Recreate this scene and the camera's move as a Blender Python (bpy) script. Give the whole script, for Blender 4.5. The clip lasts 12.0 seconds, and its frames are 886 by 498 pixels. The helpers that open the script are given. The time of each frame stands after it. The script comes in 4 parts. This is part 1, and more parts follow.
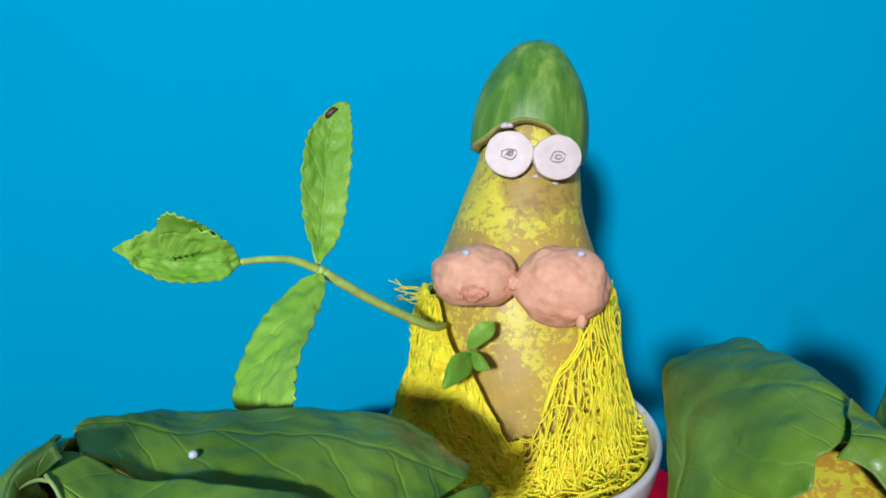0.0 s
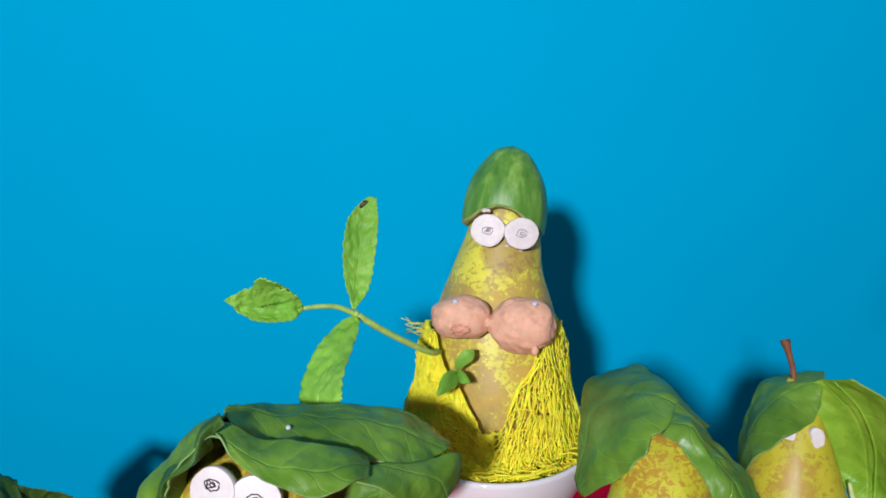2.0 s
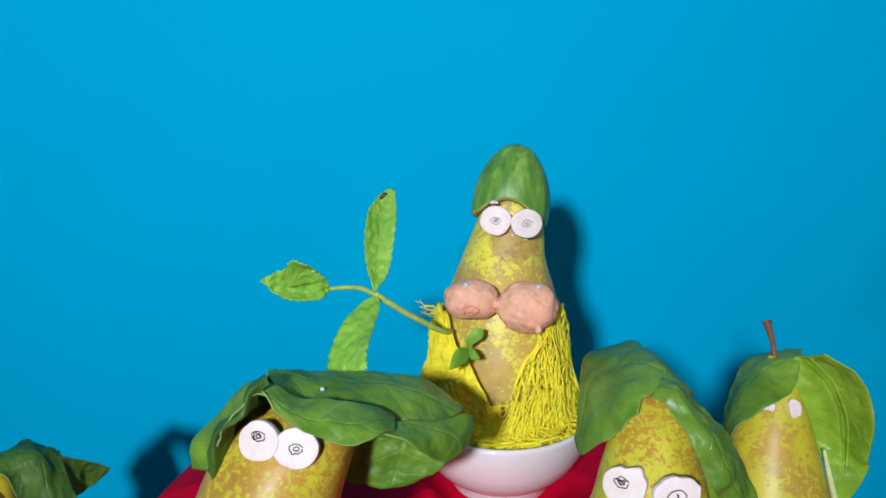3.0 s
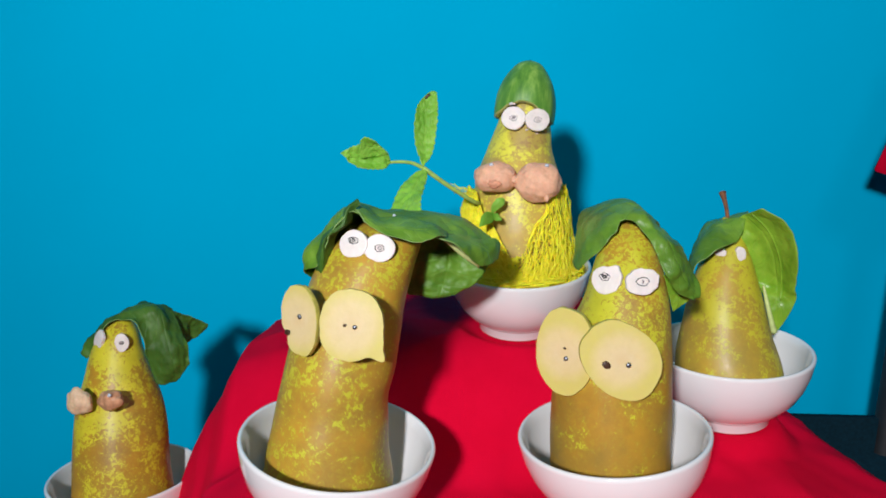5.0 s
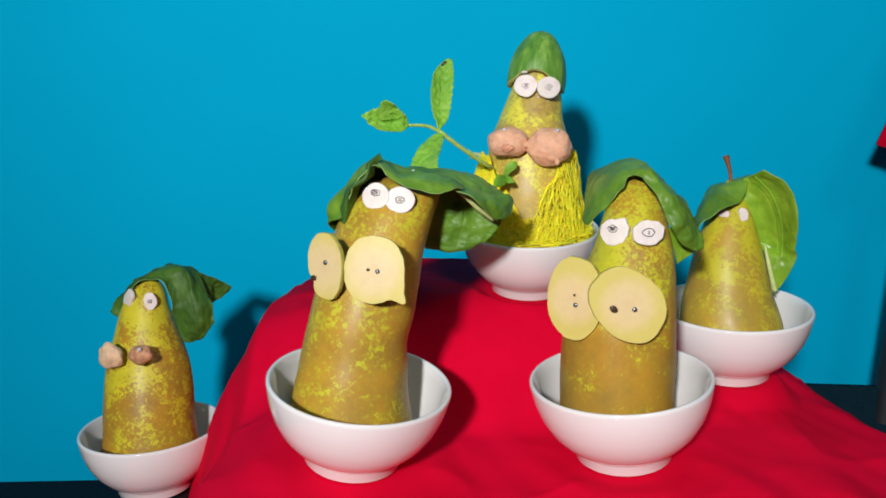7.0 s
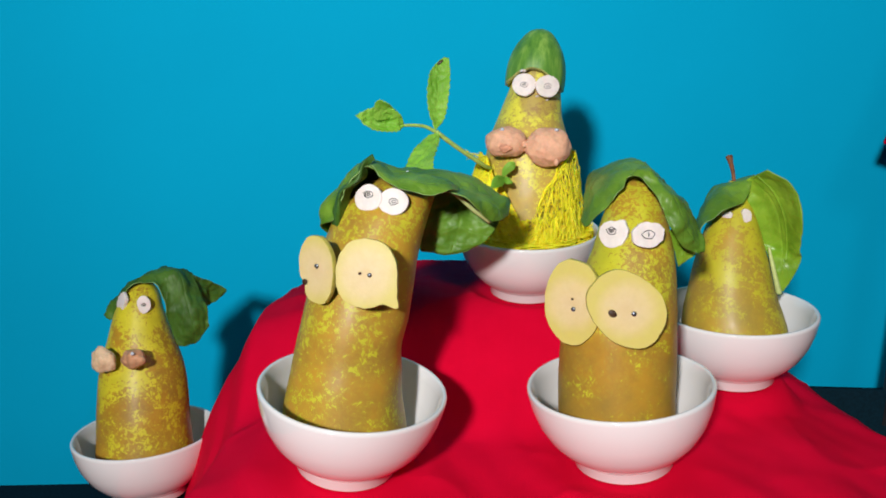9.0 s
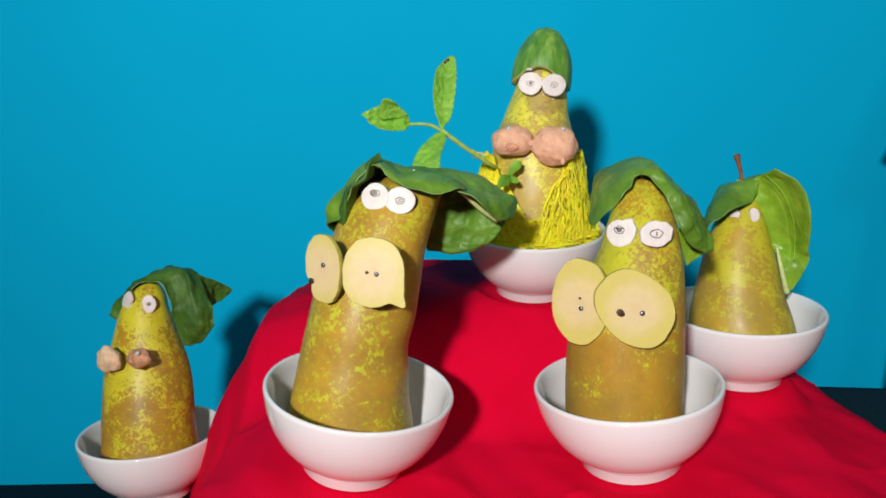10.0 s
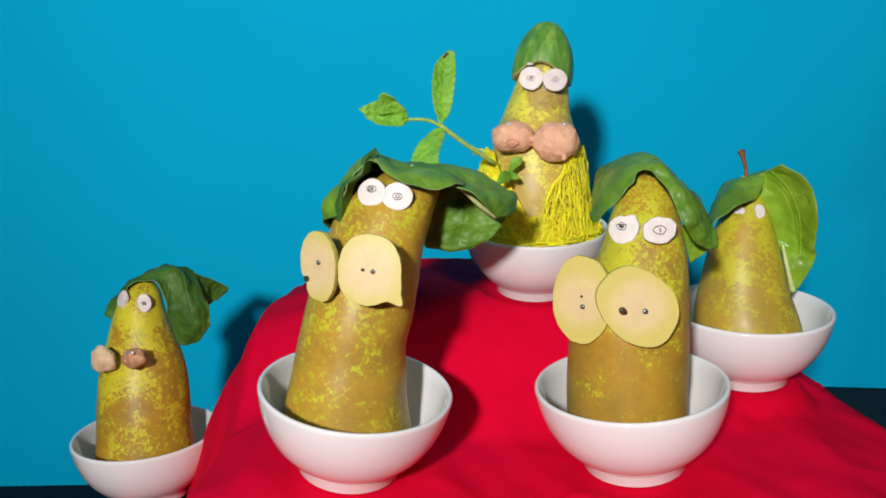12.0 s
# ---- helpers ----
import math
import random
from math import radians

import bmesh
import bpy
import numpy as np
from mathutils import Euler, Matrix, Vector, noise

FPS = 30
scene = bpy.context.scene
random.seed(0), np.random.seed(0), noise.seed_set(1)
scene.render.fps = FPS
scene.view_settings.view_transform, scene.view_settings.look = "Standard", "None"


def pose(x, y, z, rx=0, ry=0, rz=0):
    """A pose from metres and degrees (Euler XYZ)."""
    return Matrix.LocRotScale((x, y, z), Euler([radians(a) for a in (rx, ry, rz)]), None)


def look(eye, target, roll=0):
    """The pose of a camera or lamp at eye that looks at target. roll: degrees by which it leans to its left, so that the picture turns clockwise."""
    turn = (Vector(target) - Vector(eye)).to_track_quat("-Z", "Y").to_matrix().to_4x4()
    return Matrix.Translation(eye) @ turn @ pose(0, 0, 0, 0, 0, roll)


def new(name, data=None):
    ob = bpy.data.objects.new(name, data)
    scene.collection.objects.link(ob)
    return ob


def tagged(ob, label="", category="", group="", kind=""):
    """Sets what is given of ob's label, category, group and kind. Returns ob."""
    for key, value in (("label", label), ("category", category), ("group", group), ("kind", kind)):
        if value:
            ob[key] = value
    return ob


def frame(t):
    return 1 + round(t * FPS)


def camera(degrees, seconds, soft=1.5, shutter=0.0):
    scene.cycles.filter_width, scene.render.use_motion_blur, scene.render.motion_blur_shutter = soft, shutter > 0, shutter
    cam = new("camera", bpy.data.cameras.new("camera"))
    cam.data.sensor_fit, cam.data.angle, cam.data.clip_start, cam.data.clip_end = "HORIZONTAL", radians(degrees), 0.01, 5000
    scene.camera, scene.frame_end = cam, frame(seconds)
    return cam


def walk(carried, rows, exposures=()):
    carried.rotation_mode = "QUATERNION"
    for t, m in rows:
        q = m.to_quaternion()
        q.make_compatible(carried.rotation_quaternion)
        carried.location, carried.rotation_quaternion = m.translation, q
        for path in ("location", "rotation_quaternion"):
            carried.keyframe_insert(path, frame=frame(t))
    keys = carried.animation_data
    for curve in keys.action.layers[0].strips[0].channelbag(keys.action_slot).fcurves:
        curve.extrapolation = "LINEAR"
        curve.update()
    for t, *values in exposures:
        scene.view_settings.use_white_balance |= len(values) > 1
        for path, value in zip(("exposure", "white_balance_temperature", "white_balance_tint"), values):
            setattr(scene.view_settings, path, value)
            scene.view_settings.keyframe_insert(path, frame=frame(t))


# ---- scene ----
cam = camera(62.0, 12.0, soft=1.8)

# seconds, eye x y z, yaw, pitch, roll
PATH = [
    (0.0, 0.0030, -0.0030, 0.2289, 1.03, -13.49, -0.18),
    (0.5, -0.0009, -0.0342, 0.2492, 2.43, -13.42, 0.15),
    (1.0, 0.0039, -0.0636, 0.2594, 2.66, -12.58, -0.06),
    (1.5, 0.0111, -0.0816, 0.2664, 2.32, -12.49, 0.38),
    (2.0, 0.0105, -0.0970, 0.2663, 1.82, -12.16, 0.48),
    (2.5, 0.0105, -0.1145, 0.2681, 1.76, -11.94, 0.66),
    (3.0, 0.0062, -0.1299, 0.2669, 1.90, -12.10, 0.62),
    (3.5, 0.0103, -0.1716, 0.2510, 2.12, -12.43, 0.39),
    (3.7, 0.0123, -0.1871, 0.2477, 2.08, -13.22, 0.45),
    (5.3, -0.0053, -0.2639, 0.2306, 2.75, -13.94, 0.22),
    (5.5, -0.0056, -0.2716, 0.2275, 2.83, -14.06, 0.28),
    (6.0, -0.0070, -0.2800, 0.2231, 2.99, -14.22, 0.24),
    (6.5, -0.0064, -0.2781, 0.2204, 3.10, -14.29, 0.27),
    (7.0, -0.0067, -0.2788, 0.2188, 3.19, -14.30, 0.26),
    (9.0, -0.0016, -0.2694, 0.2180, 3.63, -14.30, 0.05),
    (9.5, -0.0020, -0.2708, 0.2201, 3.70, -14.27, 0.03),
    (10.0, -0.0037, -0.2681, 0.2170, 3.87, -14.28, 0.01),
    (10.5, -0.0032, -0.2643, 0.2168, 3.95, -14.26, -0.03),
    (11.0, -0.0020, -0.2613, 0.2168, 3.98, -14.28, -0.02),
    (11.5, -0.0014, -0.2604, 0.2147, 4.05, -14.28, -0.06),
    (12.0, -0.0021, -0.2603, 0.2133, 4.07, -14.25, -0.10),
]
# seconds, stops, kelvin, tint
EXPOSURES = [(0.0, 0.0, 5840, 18), (3.7, 0.0, 5840, 16), (5.5, 0.0, 6230, 11), (7.0, 0.0, 6380, 11), (12.0, 0.0, 6450, 11)]


def aim(x, y, z, yaw, pitch, roll):
    a, b = radians(yaw), radians(pitch)
    way = Vector((-math.sin(a) * math.cos(b), math.cos(a) * math.cos(b), math.sin(b)))
    return look((x, y, z), Vector((x, y, z)) + way, roll)


walk(cam, [(r[0], aim(*r[1:])) for r in PATH], EXPOSURES)

# ---- light ----
world = bpy.data.worlds.new("room_air")
world.use_nodes = True
world.node_tree.nodes["Background"].inputs[0].default_value = (0.9, 0.95, 1.0, 1)
world.node_tree.nodes["Background"].inputs[1].default_value = 0.02
scene.world = world


def disc_lamp(name, place, target, size, watts, colour):
    data = bpy.data.lights.new(name, "AREA")
    data.shape, data.size, data.energy, data.color = "DISK", size, watts, colour
    ob = new(name, data)
    ob.matrix_world = look(place, target)
    return ob


# one strong lamp to the left of the camera
disc_lamp("key_lamp", (-0.222, -0.85, 0.545), (0.60, 0.4, 0.10), 0.09, 15.8, (1.0, 0.97, 0.93))
# weak fill added high to its right, to lift the shadows
disc_lamp("fill_lamp", (0.36, -0.60, 0.90), (0.0, 0.25, 0.1), 0.30, 1.3, (1.0, 0.97, 0.93))


# ---- materials ----
class Mat:
    """A small builder for node materials."""

    def __init__(self, name, rough=0.5, spec=0.5, **extra):
        self.m = bpy.data.materials.new(name)
        self.m.use_nodes = True
        self.t = self.m.node_tree
        self.b = self.t.nodes["Principled BSDF"]
        self.b.inputs["Roughness"].default_value = rough
        self.b.inputs["Specular IOR Level"].default_value = spec
        for key, value in extra.items():
            self.b.inputs[key.replace("_", " ")].default_value = value
        self.co = self.t.nodes.new("ShaderNodeTexCoord").outputs["Object"]

    def node(self, kind, **values):
        n = self.t.nodes.new(kind)
        for key, value in values.items():
            n.inputs[key].default_value = value
        return n

    def link(self, a, b):
        self.t.links.new(a, b)

    def scaled(self, sx, sy, sz):
        n = self.node("ShaderNodeMapping", Scale=(sx, sy, sz))
        self.link(self.co, n.inputs["Vector"])
        return n.outputs[0]

    def noise(self, scale, detail=3.0, rough=0.55, co=None, distortion=0.0):
        n = self.node("ShaderNodeTexNoise", Scale=scale, Detail=detail, Roughness=rough, Distortion=distortion)
        self.link(co or self.co, n.inputs["Vector"])
        return n.outputs["Fac"]

    def ramp(self, fac, *stops):
        n = self.t.nodes.new("ShaderNodeValToRGB")
        e = n.color_ramp.elements
        while len(e) < len(stops):
            e.new(0.5)
        for k, (p, c) in enumerate(stops):
            e[k].position = p
            e[k].color = (*c, 1) if isinstance(c, tuple) else (c, c, c, 1)
        self.link(fac, n.inputs[0])
        return n.outputs[0]

    def mix(self, fac, a, b, how="MIX"):
        n = self.t.nodes.new("ShaderNodeMix")
        n.data_type, n.blend_type = "RGBA", how
        for k, v in ((0, fac), (6, a), (7, b)):
            if isinstance(v, tuple):
                n.inputs[k].default_value = (*v, 1)
            elif isinstance(v, (int, float)):
                n.inputs[k].default_value = v
            else:
                self.link(v, n.inputs[k])
        return n.outputs[2]

    def maths(self, how, a, b):
        n = self.t.nodes.new("ShaderNodeMath")
        n.operation = how
        for k, v in enumerate((a, b)):
            if isinstance(v, (int, float)):
                n.inputs[k].default_value = v
            else:
                self.link(v, n.inputs[k])
        return n.outputs[0]

    def colour(self, c):
        if isinstance(c, tuple):
            self.b.inputs["Base Color"].default_value = (*c, 1)
        else:
            self.link(c, self.b.inputs["Base Color"])
        return self

    def bump(self, height, strength, distance):
        n = self.node("ShaderNodeBump", Strength=strength, Distance=distance)
        self.link(height, n.inputs["Height"])
        self.link(n.outputs[0], self.b.inputs["Normal"])
        return self

    def rough(self, value):
        self.link(value, self.b.inputs["Roughness"])
        return self


def wall_paint():
    m = Mat("blue_wall_paint", 0.8, 0.06)
    big = m.noise(2.2, 4)
    c = m.ramp(big, (0.3, (0.0004, 0.44, 0.74)), (0.7, (0.0006, 0.48, 0.80)))
    fine = m.noise(900, 2)
    return m.colour(c).bump(m.mix(0.5, m.noise(60, 3), fine), 0.12, 0.0006).m


def pear_skin(name, russet, fleck, amount, seed, top=0.5, dots=0.3, grain=400, cover=0.9, spread=32, clump=0.95, bruise=None):
    """Pear skin: golden russet ground, yellow-green flecks gathered in patches, pale pores."""
    m = Mat(name, 0.45, 0.40)
    co = m.node("ShaderNodeMapping", Location=(seed * 0.37, seed * 0.21, seed * 0.13))
    m.link(m.co, co.inputs["Vector"])
    co = co.outputs[0]
    warm = (russet[0] * 1.30, russet[1] * 1.22, russet[2] * 0.9)
    cool = (russet[0] * 0.70, russet[1] * 0.80, russet[2] * 1.2)
    ground = m.ramp(m.noise(30, 5, 0.62, co), (0.30, cool), (0.50, russet), (0.70, warm))
    patch = m.noise(spread, 3, 0.6, co, 0.5)
    height = m.t.nodes.new("ShaderNodeSeparateXYZ")
    m.link(m.co, height.inputs[0])
    lift = m.maths("MULTIPLY", height.outputs[2], top)
    small = m.noise(grain, 6, 0.68, co, 0.9)
    gather = m.maths("ADD", m.maths("MULTIPLY", m.maths("SUBTRACT", patch, 0.5), clump), lift)
    both = m.maths("ADD", m.maths("ADD", small, gather), amount)
    mask = m.ramp(both, (0.548, 0.0), (0.585, cover))
    green = m.ramp(m.noise(90, 4, 0.6, co), (0.3, fleck), (0.75, tuple(v * 1.3 for v in fleck)))
    haze = m.ramp(both, (0.40, 0.0), (0.58, 0.5))
    c = m.mix(haze, ground, tuple(0.5 * (a + b) for a, b in zip(russet, fleck)))
    c = m.mix(mask, c, green)
    pores = m.t.nodes.new("ShaderNodeTexVoronoi")
    pores.inputs["Scale"].default_value = 380
    m.link(co, pores.inputs["Vector"])
    spot = m.ramp(pores.outputs["Distance"], (0.08, dots), (0.17, 0.0))
    c = m.mix(spot, c, (0.46, 0.38, 0.12))
    dirt = m.ramp(m.noise(85, 5, 0.7, co), (0.60, 0.0), (0.76, 0.3))
    c = m.mix(dirt, c, (russet[0] * 0.55, russet[1] * 0.5, russet[2] * 0.7))
    if bruise:
        away = m.node("ShaderNodeMapping", Location=(-0.55 * bruise[0], -0.55 * bruise[1], -1.1 * bruise[2]), Scale=(0.55, 0.55, 1.1))
        m.link(m.co, away.inputs["Vector"])
        far = m.node("ShaderNodeVectorMath")
        far.operation = "LENGTH"
        m.link(away.outputs[0], far.inputs[0])
        size = m.maths("ADD", far.outputs["Value"], m.maths("MULTIPLY", m.maths("SUBTRACT", m.noise(95, 5, 0.65, co), 0.5), 0.030))
        c = m.mix(m.ramp(m.maths("MULTIPLY", size, 40.0), (0.30, 0.62), (0.40, 0.40), (0.52, 0.0)), c, (0.30, 0.15, 0.075))
    m.colour(c).rough(m.ramp(small, (0.3, 0.36), (0.7, 0.50)))
    m.b.inputs["Subsurface Weight"].default_value = 0.06
    m.b.inputs["Subsurface Radius"].default_value = (0.004, 0.003, 0.001)
    return m.bump(m.maths("ADD", m.noise(500, 3), m.maths("MULTIPLY", mask, 0.4)), 0.14, 0.0004).m


def leaf_skin(name, dark, light, gloss=0.46):
    m = Mat(name, gloss, 0.33)
    c = m.ramp(m.noise(55, 4, 0.6), (0.3, dark), (0.72, light))
    c = m.mix(m.ramp(m.noise(22, 3, 0.5), (0.44, 0.0), (0.62, 0.55)), c, tuple(v * 0.62 for v in dark))
    vein = m.t.nodes.new("ShaderNodeUVMap").outputs[0]
    sep = m.t.nodes.new("ShaderNodeSeparateXYZ")
    m.link(vein, sep.inputs[0])
    mid = m.ramp(m.maths("ABSOLUTE", m.maths("SUBTRACT", sep.outputs[1], 0.5), 0), (0.0, 1.0), (0.03, 0.0))
    across = m.maths("ABSOLUTE", m.maths("SUBTRACT", sep.outputs[1], 0.5), 0)
    wave = m.maths("SINE", m.maths("ADD", m.maths("MULTIPLY", m.maths("SUBTRACT", sep.outputs[0], m.maths("MULTIPLY", across, 0.35)), 44.0), m.maths("MULTIPLY", m.noise(90, 2), 5.0)), 0)
    side = m.ramp(wave, (0.93, 0.0), (0.995, 0.55))
    veins = m.maths("MAXIMUM", mid, side)
    c = m.mix(m.maths("MULTIPLY", veins, 0.085), c, tuple(min(1, v * 1.9 + 0.03) for v in light))
    m.colour(c).rough(m.ramp(m.noise(160, 3), (0.3, gloss - 0.08), (0.7, gloss + 0.15)))
    m.b.inputs["Transmission Weight"].default_value = 0.0
    m.b.inputs["Subsurface Weight"].default_value = 0.12
    m.b.inputs["Subsurface Radius"].default_value = (0.001, 0.002, 0.0005)
    return m.bump(m.maths("SUBTRACT", m.maths("ADD", m.maths("MULTIPLY", m.noise(240, 4), 0.6), m.noise(85, 3)), m.maths("MULTIPLY", veins, 0.5)), 0.42, 0.0013).m


def plain(name, colour, rough, spec=0.5, grain=300, spread=0.12, bump=0.1, **extra):
    m = Mat(name, rough, spec, **extra)
    lo, hi = tuple(v * (1 - spread) for v in colour), tuple(min(1, v * (1 + spread)) for v in colour)
    m.colour(m.ramp(m.noise(grain, 4, 0.6), (0.3, lo), (0.7, hi)))
    if bump:
        m.bump(m.noise(grain * 1.7, 3), bump, 0.0005)
    return m.m


def see_through(m, colour, share):
    """Lets light seep through a thin thing."""
    t = m.node_tree
    thin, both = t.nodes.new("ShaderNodeBsdfTranslucent"), t.nodes.new("ShaderNodeMixShader")
    thin.inputs["Color"].default_value = (*colour, 1)
    both.inputs[0].default_value = share
    t.links.new(t.nodes["Principled BSDF"].outputs[0], both.inputs[1])
    t.links.new(thin.outputs[0], both.inputs[2])
    t.links.new(both.outputs[0], t.nodes["Material Output"].inputs["Surface"])


def red_cloth():
    m = Mat("red_cotton_cloth", 0.9, 0.04)
    c = m.ramp(m.noise(14, 5, 0.6), (0.3, (0.60, 0.001, 0.024)), (0.7, (0.72, 0.002, 0.034)))
    wx = m.t.nodes.new("ShaderNodeTexWave")
    wx.inputs["Scale"].default_value = 420
    m.link(m.co, wx.inputs["Vector"])
    wy = m.t.nodes.new("ShaderNodeTexWave")
    wy.bands_direction = "Y"
    wy.inputs["Scale"].default_value = 420
    m.link(m.co, wy.inputs["Vector"])
    weave = m.maths("ADD", wx.outputs["Fac"], wy.outputs["Fac"])
    m.colour(m.mix(m.maths("MULTIPLY", weave, 0.06), c, (0.35, 0.0, 0.015)))
    return m.bump(m.maths("ADD", m.maths("MULTIPLY", weave, 0.25), m.noise(70, 4)), 0.25, 0.0008).m


def slice_flesh():
    m = Mat("pear_flesh", 0.32, 0.5, Subsurface_Weight=0.2)
    m.b.inputs["Subsurface Radius"].default_value = (0.004, 0.003, 0.0015)
    r = m.node("ShaderNodeVectorMath")
    r.operation = "LENGTH"
    m.link(m.co, r.inputs[0])
    d = m.maths("ADD", r.outputs["Value"], m.maths("MULTIPLY", m.noise(120, 3), 0.004))
    c = m.ramp(m.maths("MULTIPLY", d, 40.0), (0.07, (0.46, 0.22, 0.07)), (0.14, (0.63, 0.475, 0.25)), (0.30, (0.67, 0.535, 0.30)), (0.52, (0.66, 0.535, 0.26)), (0.74, (0.59, 0.51, 0.14)))
    c = m.mix(m.ramp(m.noise(260, 5, 0.7), (0.42, 0.0), (0.70, 0.25)), c, (0.54, 0.41, 0.18))
    return m.colour(c).bump(m.noise(520, 4), 0.14, 0.0005).m


M_WALL = wall_paint()
M_RED = red_cloth()
M_NAVY = plain("navy_table_cloth", (0.0025, 0.017, 0.028), 0.9, 0.1, 300, 0.3)
M_ROOM = plain("bounce_plaster", (0.55, 0.54, 0.53), 0.9, 0.2, 8, 0.08, 0.05)
M_CHINA = plain("white_porcelain", (0.74, 0.73, 0.735), 0.07, 0.5, 20, 0.015, 0.0, Coat_Weight=0.6, Coat_Roughness=0.05)
M_BLACK = plain("black_painted_wood", (0.012, 0.012, 0.014), 0.5, 0.4, 80, 0.3)
M_PEAR_A = pear_skin("russet_pear_skin_bent", (0.375, 0.213, 0.027), (0.44, 0.435, 0.022), -0.015, 1.0, 0.15, 0.12, 350, 0.85, 46, 0.55)
M_PEAR_B = pear_skin("russet_pear_skin_tall", (0.375, 0.208, 0.024), (0.44, 0.435, 0.022), -0.150, 2.0, 2.10, 0.20, 400, 0.88, 40, 0.75)
M_PEAR_C = pear_skin("russet_pear_skin_small", (0.365, 0.200, 0.021), (0.50, 0.455, 0.020), -0.075, 3.3, 1.65, 0.12, 320, 0.9, 36, 0.75)
M_PEAR_D = pear_skin("olive_pear_skin", (0.37, 0.245, 0.032), (0.45, 0.425, 0.020), -0.085, 4.7, 2.5, 0.15, 400, 0.78, 44, 0.9)
M_PEAR_E = pear_skin("bruised_pear_skin", (0.47, 0.330, 0.075), (0.62, 0.585, 0.055), -0.045, 5.9, 0.5, 0.15, 360, 0.9, 34, bruise=(0.006, -0.010, 0.121))
M_CUT = plain("dark_pear_cut", (0.09, 0.055, 0.012), 0.5, 0.4, 200, 0.3)
M_SPINACH = leaf_skin("spinach_leaf", (0.070, 0.180, 0.013), (0.200, 0.355, 0.038), 0.37)
M_SPINACH_MID = leaf_skin("spinach_leaf_underside", (0.065, 0.17, 0.012), (0.15, 0.30, 0.027), 0.47)
M_SPINACH_LIGHT = leaf_skin("light_spinach_leaf", (0.15, 0.32, 0.014), (0.31, 0.49, 0.040), 0.38)
M_SPINACH_DARK = leaf_skin("dark_spinach_leaf", (0.027, 0.086, 0.009), (0.078, 0.185, 0.020), 0.52)
M_MINT = leaf_skin("mint_leaf", (0.19, 0.49, 0.035), (0.35, 0.65, 0.085), 0.45)
see_through(M_MINT, (0.30, 0.62, 0.05), 0.15)
M_LEAF_EDGE = plain("cut_leaf_edge", (0.20, 0.33, 0.10), 0.5, 0.4, 300, 0.15)
M_MINT_EDGE = plain("mint_leaf_edge", (0.32, 0.60, 0.09), 0.5, 0.4, 300, 0.15)
M_STEM = plain("green_stem", (0.36, 0.52, 0.11), 0.45, 0.4, 300, 0.2)
M_LEAFSTALK = plain("pale_leaf_stalk", (0.50, 0.58, 0.22), 0.45, 0.4, 300, 0.15)
M_RADISH = plain("white_radish", (0.77, 0.65, 0.61), 0.5, 0.45, 220, 0.08, 0.2, Subsurface_Weight=0.15)
M_INK = plain("black_ink", (0.02, 0.02, 0.022), 0.5, 0.3, 300, 0.3, 0.0)
M_PIN = plain("steel_pin", (0.22, 0.24, 0.28), 0.42, 0.5, 300, 0.1, 0.0, Metallic=1.0)
M_PINHEAD = plain("pale_pin_head", (0.50, 0.55, 0.62), 0.22, 0.5, 300, 0.1, 0.0)
M_FAINT_INK = plain("faded_ink", (0.36, 0.30, 0.31), 0.5, 0.3, 300, 0.4, 0.0)
M_SEED = plain("dark_seed_hole", (0.05, 0.022, 0.01), 0.5, 0.4, 600, 0.4)
M_CLAY = plain("pink_mashed_paste", (0.74, 0.40, 0.255), 0.6, 0.35, 260, 0.14, 0.35, Subsurface_Weight=0.1)
M_PASTE_SPOT = plain("browned_paste", (0.60, 0.27, 0.16), 0.6, 0.35, 500, 0.35, 0.4)
M_NUT = plain("pale_nut_paste", (0.66, 0.45, 0.28), 0.55, 0.4, 260, 0.2, 0.4, Subsurface_Weight=0.1)
M_NUT_BROWN = plain("brown_nut_skin", (0.50, 0.26, 0.14), 0.35, 0.5, 200, 0.35, 0.3)
M_NET = plain("yellow_net_string", (1.0, 0.85, 0.035), 0.6, 0.25, 500, 0.05, 0.1, Subsurface_Weight=0.8)
M_NET.node_tree.nodes["Principled BSDF"].inputs["Subsurface Radius"].default_value = (0.006, 0.0045, 0.0008)
M_WOODSTEM = plain("brown_pear_stalk", (0.17, 0.065, 0.025), 0.6, 0.3, 400, 0.35, 0.4)
M_FLESH = slice_flesh()
M_RIND = plain("thin_pear_peel", (0.52, 0.46, 0.09), 0.45, 0.4, 300, 0.3)


def cucumber_peel():
    m = Mat("cucumber_peel", 0.42, 0.4)
    co = m.scaled(1, 1, 0.12)
    streak = m.noise(210, 4, 0.6, co)
    c = m.ramp(streak, (0.3, (0.052, 0.175, 0.024)), (0.52, (0.12, 0.29, 0.038)), (0.75, (0.28, 0.46, 0.085)))
    return m.colour(c).bump(m.noise(260, 3), 0.25, 0.0006).m


M_CUKE = cucumber_peel()
M_CUKE_FLESH = plain("cucumber_flesh", (0.42, 0.42, 0.14), 0.35, 0.5, 300, 0.15)


# ---- building helpers ----
def link_mesh(name, bm, material, parent=None, label="", smooth=True):
    me = bpy.data.meshes.new(name)
    bmesh.ops.recalc_face_normals(bm, faces=bm.faces)
    bm.to_mesh(me)
    bm.free()
    if smooth:
        me.shade_smooth()
    for m in material if isinstance(material, (list, tuple)) else (material,):
        me.materials.append(m)
    ob = new(name, me)
    if parent is not None:
        ob.parent = parent
    if label:
        ob["label"] = label
    return ob


